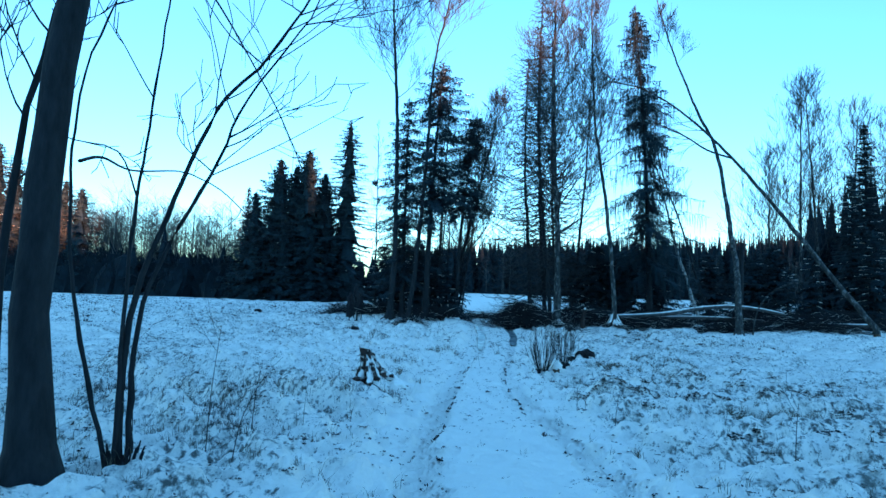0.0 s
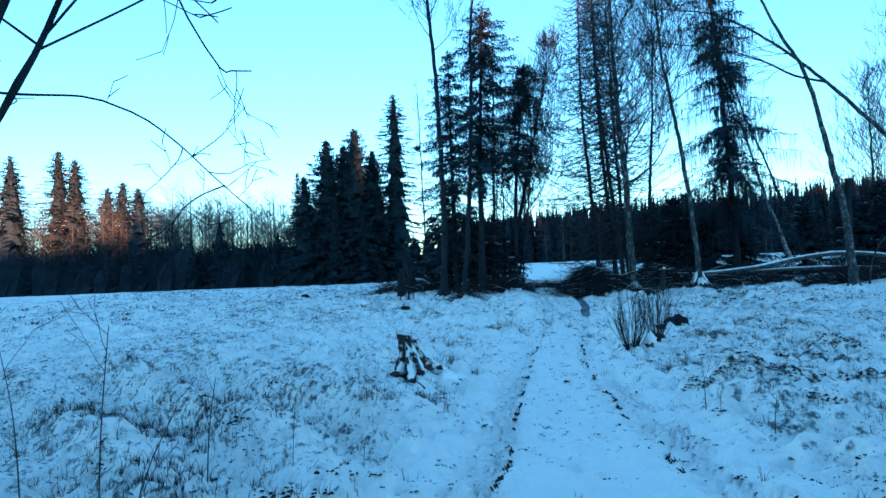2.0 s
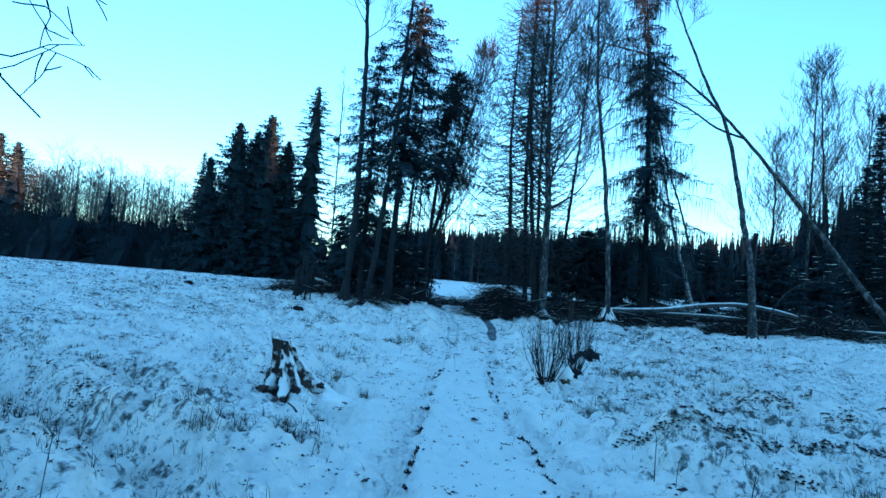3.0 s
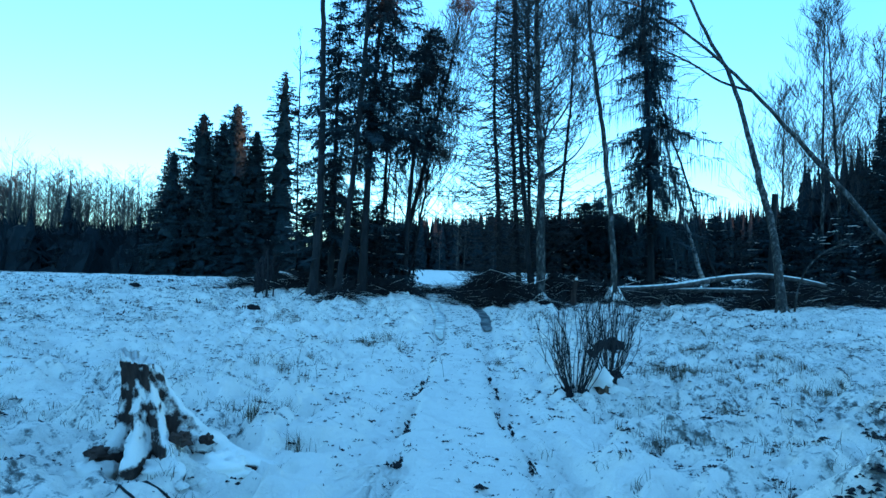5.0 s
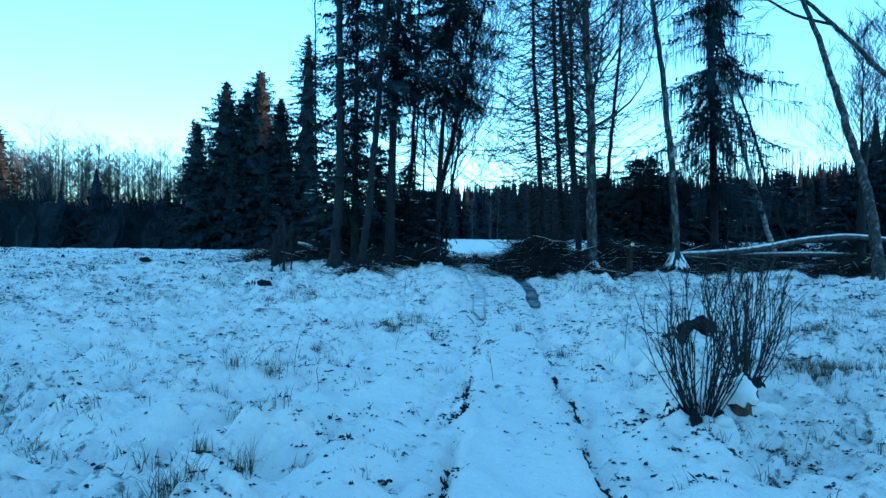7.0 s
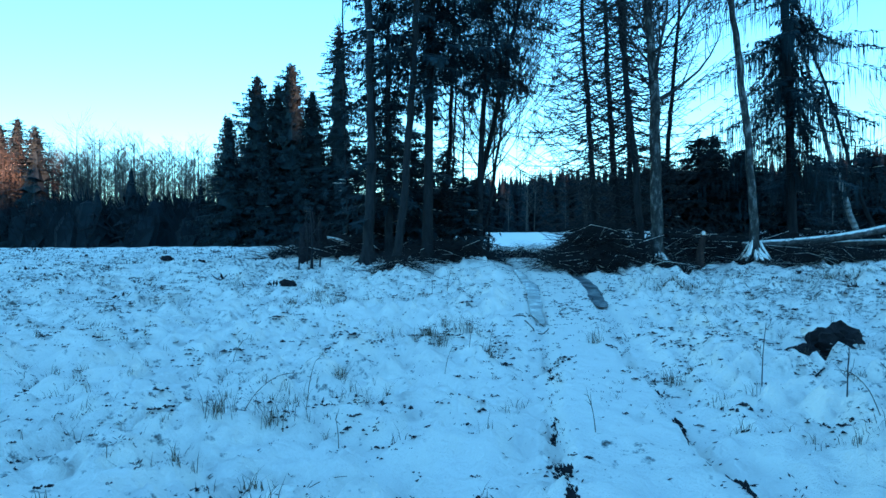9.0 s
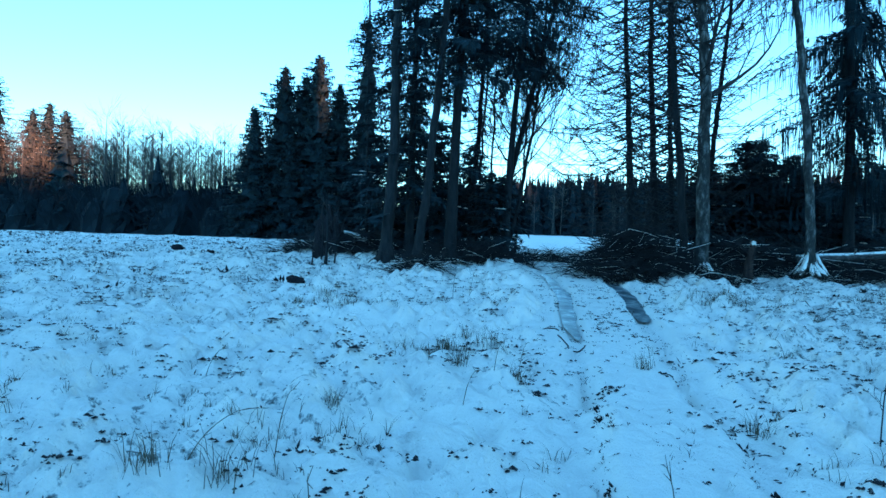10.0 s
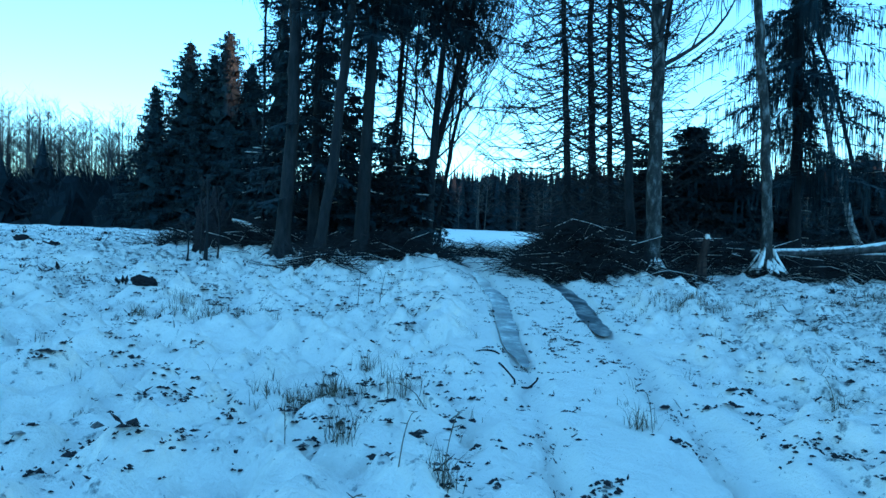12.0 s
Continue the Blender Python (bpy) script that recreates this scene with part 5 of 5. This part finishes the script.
def beside(x, y, rng):
    l, r = float(np.interp(y, RUT_Y, RUT_L)), float(np.interp(y, RUT_Y, RUT_R))
    if l - 0.4 < x < r + 0.4 and rng.random() < 0.8:
        return False
    if x < -0.6 and y < 19:
        u = float(slant_phase(np.array(x), np.array(y)))
        return (u < 0.17 or u > 0.82) and rng.random() < 0.9 or rng.random() < 0.06
    if x > 3.0 and y < 18:
        u = float(cross_phase(np.array(x), np.array(y)))
        return (u < 0.15 or u > 0.88) and rng.random() < 0.9 or rng.random() < 0.08
    return float(pits(np.array(x), np.array(y))) > 0.3 or rng.random() < 0.02


def grass():
    rng = random.Random(430)
    s = Shape()
    for x, y in scatter(rng, 5200, -11, 14, 2.5, 33, beside):
        z = gz(x, y) - 0.02
        tall = rng.uniform(0.05, 0.17)
        for k in range(rng.randint(4, 10)):
            w = rng.uniform(0, 6.28)
            d = Vector((math.cos(w), math.sin(w), 0)) * rng.uniform(0.3, 1.6)
            p = Vector((x + rng.uniform(-0.06, 0.06), y + rng.uniform(-0.06, 0.06), z))
            blade(s, p, d, tall * rng.uniform(0.5, 1.2), 0.003, Vector((-math.sin(w), math.cos(w), 0)))
    tagged(new("grass", s.mesh("grass", M_GRASS)), "dry brown grass blades poking through snow", "grass", kind="stuff")


def litter():
    rng = random.Random(431)
    gen = np.random.default_rng(7)
    x, y = gen.uniform(-11, 13, 230000), gen.uniform(2.5, 31.5, 230000)
    l, r = np.interp(y, RUT_Y, RUT_L), np.interp(y, RUT_Y, RUT_R)
    # scraps gather in hollows and on furrow sides, partly as painted shade
    chance = np.where(pits(x, y) > 0.25, 0.5, 0.035)
    u, v = slant_phase(x, y), cross_phase(x, y)
    chance = np.where((x < -0.6) & (y < 19), np.where((u < 0.17) | (u > 0.84), 0.5, 0.05), chance)
    chance = np.where((x > 3.0) & (y < 18), np.where((v < 0.15) | (v > 0.9), 0.5, 0.06), chance)
    chance = np.where((x > l - 0.35) & (x < r + 0.35), 0.02, chance)
    chance = np.where((x > l - 1.4) & (x <= l - 0.35), chance * 0.4, chance)
    keep = gen.random(230000) < chance * (0.45 + 1.3 * np.clip(value_noise(x * 0.3, y * 0.3, 21) + 0.3, 0, 1))
    px, py = [x[keep]], [y[keep]]
    # dark scraps along the rut edges stand in for their shaded cracks
    for table in (RUT_L, RUT_R):
        yy = gen.uniform(3, 24, 1500)
        yy = yy[gen.random(1500) < np.where(yy > 11, 0.8, 0.3) * np.clip(value_noise(yy * 0.7, yy * 0 + 4, 33) * 3 + 0.25, 0.06, 1)]
        px.append(np.interp(yy, RUT_Y, table) + gen.normal(0, 1, len(yy)) * np.where(yy > 11, 0.05, 0.13) - value_noise(yy * 2.1, yy * 0 + 1, 6) * 0.14)
        py.append(yy)
    x, y = np.concatenate(px), np.concatenate(py)
    z = ground_height(x, y)
    s = Shape()
    for a, b, c in zip(x, y, z):
        r = rng.uniform(0.006, 0.02) * (1.5 if rng.random() < 0.07 else 1)
        for k in range(rng.randint(1, 4)):
            w = rng.uniform(0, 6.28)
            d = Vector((math.cos(w), math.sin(w), rng.uniform(0.0, 0.9))).normalized()
            p = Vector((a + rng.uniform(-1, 1) * r * 1.5, b + rng.uniform(-1, 1) * r * 1.5, c - 0.004))
            s.leaf(p, p + d * r * 2.2, Vector((-d.y, d.x, rng.uniform(-0.4, 0.4))), r * 0.42)
    tagged(new("leaf_litter", s.mesh("leaf_litter", M_SOIL)), "dark leaf and moss scraps, also standing in for shade in snow hollows", "litter", kind="stuff")


def tussock(x, y, size, seed):
    rng = random.Random(seed)
    t = thing("grass_tuft", up(x, y, -0.02), "tuft of dry grass standing out of snow", "grass tuft", "grass tufts")
    s = Shape()
    for k in range(55):
        w = rng.uniform(0, 6.28)
        d = Vector((math.cos(w), math.sin(w), 0)) * rng.uniform(0.1, 1.8)
        p = Vector((rng.gauss(0, 0.06), rng.gauss(0, 0.06), 0)) * size * 4
        blade(s, p, d, size * rng.uniform(0.4, 1.1), 0.0028, Vector((-math.sin(w), math.cos(w), 0)))
    tagged(part("grass_blade", s, M_GRASS, t), kind="stuff")


def far_tussocks():
    """Clumps of moss and heather farther over the clearing."""
    rng = random.Random(432)
    s = Shape()
    for k in range(6000):
        y = rng.uniform(25, 66)
        x = rng.uniform(-12 - 0.45 * y, -3) if rng.random() < 0.75 else rng.uniform(9, 16)
        if x > 0 and y > 30:
            continue
        z = gz(x, y)
        r = rng.uniform(0.025, 0.075) * (1.8 if rng.random() < 0.1 else 1)
        for j in range(5):
            w = rng.uniform(0, 6.28)
            d = Vector((math.cos(w), math.sin(w) * 0.5, rng.uniform(0.2, 1.0))).normalized()
            p = Vector((x + rng.uniform(-1, 1) * r * 1.6, y + rng.uniform(-1, 1) * r, z - 0.01))
            s.leaf(p, p + d * r * 1.7, Vector((-d.y, d.x, 0.2)), r * 0.5)
    tagged(new("moss_clumps", s.mesh("moss_clumps", M_SOIL)), "dark moss and heather clumps in thin snow", "litter", kind="stuff")


def scraps():
    """Dark moss and soil that shows in small holes of the thin snow."""
    rng = random.Random(433)
    gen = np.random.default_rng(8)
    x, y = gen.uniform(-12, 13, 80000), gen.uniform(3, 32, 80000)
    l, r = np.interp(y, RUT_Y, RUT_L), np.interp(y, RUT_Y, RUT_R)
    field = np.clip(value_noise(x * 0.8, y * 0.8, 51) * 1.6 + value_noise(x * 2.6, y * 2.6, 52) * 1.6 + 0.36, 0, 1)
    track = (x > l - 0.5) & (x < r + 0.5)
    chance = np.where(track, 0.24, 0.5) * field * np.where((x < -1) & (y < 8), 0.6, 1)
    chance = chance * np.where(y > 12, 1.3, 1.0)
    keep = gen.random(80000) < chance
    x, y = x[keep], y[keep]
    z = ground_height(x, y)
    s = Shape()
    for a, b, c in zip(x, y, z):
        r = rng.uniform(0.014, 0.042) * (1.8 if rng.random() < 0.12 else 1) * (1.15 if b > 20 else 0.75)
        for k in range(rng.randint(3, 7)):
            s.crumb(Vector((a + rng.gauss(0, 1.0) * r, b + rng.gauss(0, 0.7) * r, c)), r * rng.uniform(0.25, 0.66), rng)
        if rng.random() < 0.5:
            w = rng.uniform(0, 6.28)
            d = Vector((math.cos(w), math.sin(w) * 0.7, rng.uniform(0.1, 0.8))).normalized()
            p = Vector((a, b, c - 0.005))
            s.leaf(p, p + d * r * rng.uniform(1.0, 2.2), Vector((-d.y, d.x, rng.uniform(-0.5, 0.5))), r * 0.25)
    tagged(new("moss_scraps", s.mesh("moss_scraps", M_CRUMB)), "dark moss and soil showing through thin snow", "litter", kind="stuff")


def tyre_prints():
    """Wet soil and painted shade of the tyre lugs' hollows: slanted bars in two rows and a slit along the inner edge.
    """
    rng = random.Random(434)
    s = Shape()
    for table, sign in ((RUT_L, -1), (RUT_R, 1)):
        for row, (o0, o1) in enumerate(((0.06, 0.2), (0.3, 0.46))):
            y = 2.5 + 0.1 * row
            while y < 21:
                y += 0.21 + rng.uniform(-0.02, 0.02)
                if noise.noise(Vector((y * 0.5, sign * 3.0, row * 5.0))) + rng.uniform(-0.35, 0.35) < -0.02 - 0.1 * row:
                    continue
                xc = float(np.interp(y, RUT_Y, table))
                for k in range(rng.randint(2, 5)):
                    u = rng.random()
                    q = Vector((xc + sign * (o0 + (o1 - o0) * u), y + 0.1 * u * (1 if row else -1) + rng.uniform(-0.015, 0.015), 0))
                    q.z = gz(q.x, q.y) + 0.002
                    d = Vector((sign * rng.uniform(0.6, 1), (0.7 if row else -0.7) * rng.uniform(0.4, 1.2), rng.uniform(0.0, 0.45))).normalized()
                    s.leaf(q, q + d * rng.uniform(0.03, 0.075), Vector((-d.y, d.x, 0.25)), rng.uniform(0.008, 0.016))
        for i in range(2600):
            y = rng.uniform(5, 19.5)
            if noise.noise(Vector((y * 0.9, sign * 7.0, 2))) < 0.0:
                continue
            q = Vector((float(np.interp(y, RUT_Y, table)) + rng.gauss(0, 0.014) - 0.03 * math.sin(y * 2.3), y, 0))
            q.z = gz(q.x, q.y) + 0.002
            d = Vector((rng.uniform(-0.4, 0.4), 1, rng.uniform(0.0, 0.5))).normalized()
            s.leaf(q, q + d * rng.uniform(0.03, 0.08), Vector((-d.y, d.x, 0.3)), rng.uniform(0.006, 0.014) * (1.5 if y > 11 else 1))
    tagged(new("tyre_prints", s.mesh("tyre_prints", M_SOIL)), "wet soil and painted shade in the tyre lug hollows", "tyre prints", kind="stuff")


grass()
litter()
scraps()
tyre_prints()
far_tussocks()
rng0 = random.Random(440)
for k, (x, y) in enumerate(((3.1, 5.3), (2.85, 5.9), (7.4, 15.9), (9.1, 14.0), (-0.75, 10.5), (-0.55, 10.3), (-0.7, 13.3), (-0.2, 12.9), (-1.3, 8.6), (6.2, 9.0), (5.6, 8.6), (6.9, 9.4), (5.2, 17.2), (5.8, 17.6), (6.3, 16.8), (4.9, 18.2), (-1.5, 16.9), (-1.1, 17.1), (0.48, 26.1), (0.09, 23.15), (-0.15, 22.3), (0.09, 20.7), (0.74, 20.1), (0.5, 21.9), (4.3, 21.8), (6.56, 25.5), (-3.0, 26.2), (2.4, 21.35), (-0.56, 14.1), (-0.87, 14.2), (7.2, 19.6), (4.9, 14.6), (3.4, 13.15), (5.05, 16.0), (-0.97, 19.0), (4.2, 9.3), (4.8, 9.1), (-0.82, 9.4), (2.7, 18.9), (4.9, 20.4), (7.0, 19.4), (6.4, 26.6), (8.6, 27.4))):
    tussock(x, y, rng0.uniform(0.18, 0.32), 450 + k)


def heather(x, y, rx, ry, n, h, mat, seed, label):
    """A patch of stalks standing through thin snow."""
    rng = random.Random(seed)
    s = Shape()
    for k in range(n):
        px, py = x + rng.gauss(0, 0.45) * rx, y + rng.gauss(0, 0.45) * ry
        p = Vector((px, py, gz(px, py) - 0.02))
        for j in range(4):
            w = rng.uniform(0, 6.28)
            blade(s, p, Vector((math.cos(w), math.sin(w), 0)) * rng.uniform(0.2, 1.5), h * rng.uniform(0.3, 1.1), 0.0028, Vector((-math.sin(w), math.cos(w), 0)))
    tagged(new("heather_patch", s.mesh("heather_patch", mat)), label, "heather", kind="stuff")


for k, (x, y, rx, ry, n) in enumerate(((-3.3, 8.1, 1.1, 0.8, 420), (-5.4, 9.6, 1.3, 0.8, 420), (-2.4, 6.2, 0.7, 0.6, 200), (-6.8, 12.6, 1.4, 0.7, 300), (-4.6, 12.9, 1.0, 0.6, 200), (-1.9, 10.2, 0.5, 0.3, 160), (-1.0, 9.3, 0.7, 0.35, 300))):
    heather(x, y, rx, ry, n, 0.16, M_TWIG, 600 + k, "dark heather stalks in thin snow")
for k, (x, y, rx, ry, n) in enumerate(((6.3, 9.0, 1.1, 0.4, 320), (5.6, 17.4, 1.0, 0.5, 300), (7.2, 15.4, 1.2, 0.5, 260), (8.2, 18.6, 1.2, 0.6, 260), (-0.3, 22.4, 0.7, 0.6, 200), (-0.8, 10.3, 0.35, 0.2, 110), (-0.9, 18.2, 0.6, 0.4, 40), (5.6, 27.2, 1.3, 0.6, 240), (10.5, 28.5, 2.6, 1.0, 420), (14.0, 27.0, 2.6, 1.4, 420), (9.5, 23.5, 1.8, 1.0, 300), (7.6, 21.0, 1.2, 0.7, 260), (-2.6, 25.5, 1.2, 0.6, 220))):
    heather(x, y, rx, ry, n, 0.2, M_GRASS, 620 + k, "dry grass standing through thin snow")


def bent_stalk(x, y, dx, dy, h, seed, fork=True):
    """A long dry stalk bowed over by the snow."""
    rng = random.Random(seed)
    t = thing("bent_stalk", up(x, y), "long dry stalk bowed over in the snow", "stalk", "bent stalks")
    s = Shape()
    pts = smooth_line([(0, 0, -0.06), (dx * 0.28, dy * 0.28, h * 0.55), (dx * 0.65, dy * 0.65, h * 0.95), (dx, dy, h)], 0.05)
    s.tube(pts, [0.0045 * (1 - 0.6 * i / len(pts)) * rng.uniform(0.8, 1.2) for i in range(len(pts))], 5)
    if fork:
        for k in range(3):
            o = along(pts, rng.uniform(0.4, 0.9))
            s.tube([o, o + Vector((dx * 0.12 + rng.uniform(-0.05, 0.05), rng.uniform(-0.05, 0.05), rng.uniform(-0.04, 0.1)))], [0.003, 0.0015], 4)
    part("stem", s, M_GRASS, t)


for k, (x, y, dx, dy, h) in enumerate(((-1.52, 17.3, 0.55, 0.1, 0.42), (-0.96, 17.5, 0.14, 0.0, 0.44), (-0.54, 16.9, -0.05, 0.1, 0.2), (-0.76, 16.2, 0.4, 0.1, 0.2), (1.48, 17.05, -0.1, 0.0, 0.3), (3.56, 16.85, -0.3, 0.1, 0.32),
                                       (0.49, 20.0, 0.1, 0.0, 0.3), (-0.25, 20.65, -0.02, 0.0, 0.4), (0.74, 20.1, 0.12, 0.0, 0.42), (4.3, 21.8, -0.2, 0.0, 0.4), (0.7, 21.5, -0.35, 0.1, 0.18), (2.45, 21.3, -0.1, 0.0, 0.3),
                                       (-1.62, 6.9, 0.08, 0.0, 0.7), (-0.95, 6.9, 0.05, 0.0, 0.35), (2.82, 8.7, 0.03, 0.0, 0.25), (3.39, 13.15, 0.02, 0.0, 0.35), (0.2, 19.2, 0.15, 0.1, 0.3), (-2.4, 19.5, 0.2, 0.1, 0.3))):
    bent_stalk(x, y, dx, dy, h, 700 + k)


def fallen_stick(x, y, turn, ln, r, seed):
    rng = random.Random(seed)
    s = Shape()
    d = Vector((math.cos(turn), math.sin(turn), 0))
    pts = []
    for i in range(6):
        q = Vector((x, y, 0)) + d * ln * (i / 5 - 0.5) + Vector((-d.y, d.x, 0)) * rng.uniform(-0.02, 0.02)
        pts.append(Vector((q.x, q.y, gz(q.x, q.y) + r * 0.6)))
    s.tube(pts, [r * rng.uniform(0.7, 1.1) for p in pts], 6)
    tagged(new("fallen_stick", s.mesh("fallen_stick", M_BARK)), "short dark broken stick lying on the snow", "stick", "fallen sticks")


for k, (x, y, turn, ln) in enumerate(((1.5, 24.1, -1.0, 0.45), (1.6, 23.2, -1.2, 0.4), (1.85, 23.15, 0.6, 0.25), (-0.9, 11.6, 0.1, 0.5), (-1.1, 11.3, -0.4, 0.3), (4.6, 19.2, 0.2, 0.5), (0.9, 26.0, 0.1, 0.3), (0.5, 25.6, -0.2, 0.25), (7.3, 27.6, -0.2, 0.8))):
    fallen_stick(x, y, turn, ln, 0.013, 730 + k)


def soil_patch(x, y, spread, n, seed):
    """Wet dark crumbs of soil and leaves that the snow has left open."""
    rng = random.Random(seed)
    s = Shape()
    for k in range(2 * n):
        px, py = x + rng.gauss(0, 0.5) * spread, y + rng.gauss(0, 0.3) * spread
        s.crumb(Vector((px, py, gz(px, py) + 0.004)), rng.uniform(0.008, 0.028), rng, 6)
    tagged(new("soil_patch", s.mesh("soil_patch", M_CRUMB)), "dark wet soil crumbs breaking through the snow", "soil", kind="stuff")


for k, (x, y, spread, n) in enumerate(((-1.5, 22.0, 0.4, 40), (-1.2, 21.8, 0.25, 20), (4.2, 22.15, 0.3, 36), (5.56, 23.3, 0.25, 22), (0.09, 21.7, 0.25, 24), (2.56, 21.0, 0.15, 14), (1.7, 20.2, 0.2, 22), (3.35, 20.7, 0.25, 24), (5.9, 25.8, 0.3, 18), (-2.5, 23.1, 0.4, 30),
                                      (-0.1, 20.9, 0.2, 16), (3.7, 21.3, 0.2, 14), (2.9, 17.6, 0.22, 22), (3.3, 17.0, 0.25, 20), (2.7, 15.4, 0.3, 30), (3.0, 14.5, 0.35, 30), (0.95, 15.6, 0.18, 18), (1.1, 16.4, 0.2, 18), (0.4, 15.9, 0.15, 12), (4.6, 19.3, 0.25, 16), (7.3, 15.7, 0.35, 40), (4.9, 14.7, 0.4, 34), (-0.8, 14.1, 0.3, 26), (-2.9, 10.3, 0.3, 24), (-1.5, 9.9, 0.2, 16), (-1.6, 6.5, 0.2, 20), (4.8, 9.2, 0.3, 14), (-4.5, 26.0, 0.5, 24), (-6.2, 25.0, 0.5, 24))):
    soil_patch(x, y, spread, n, 760 + k)
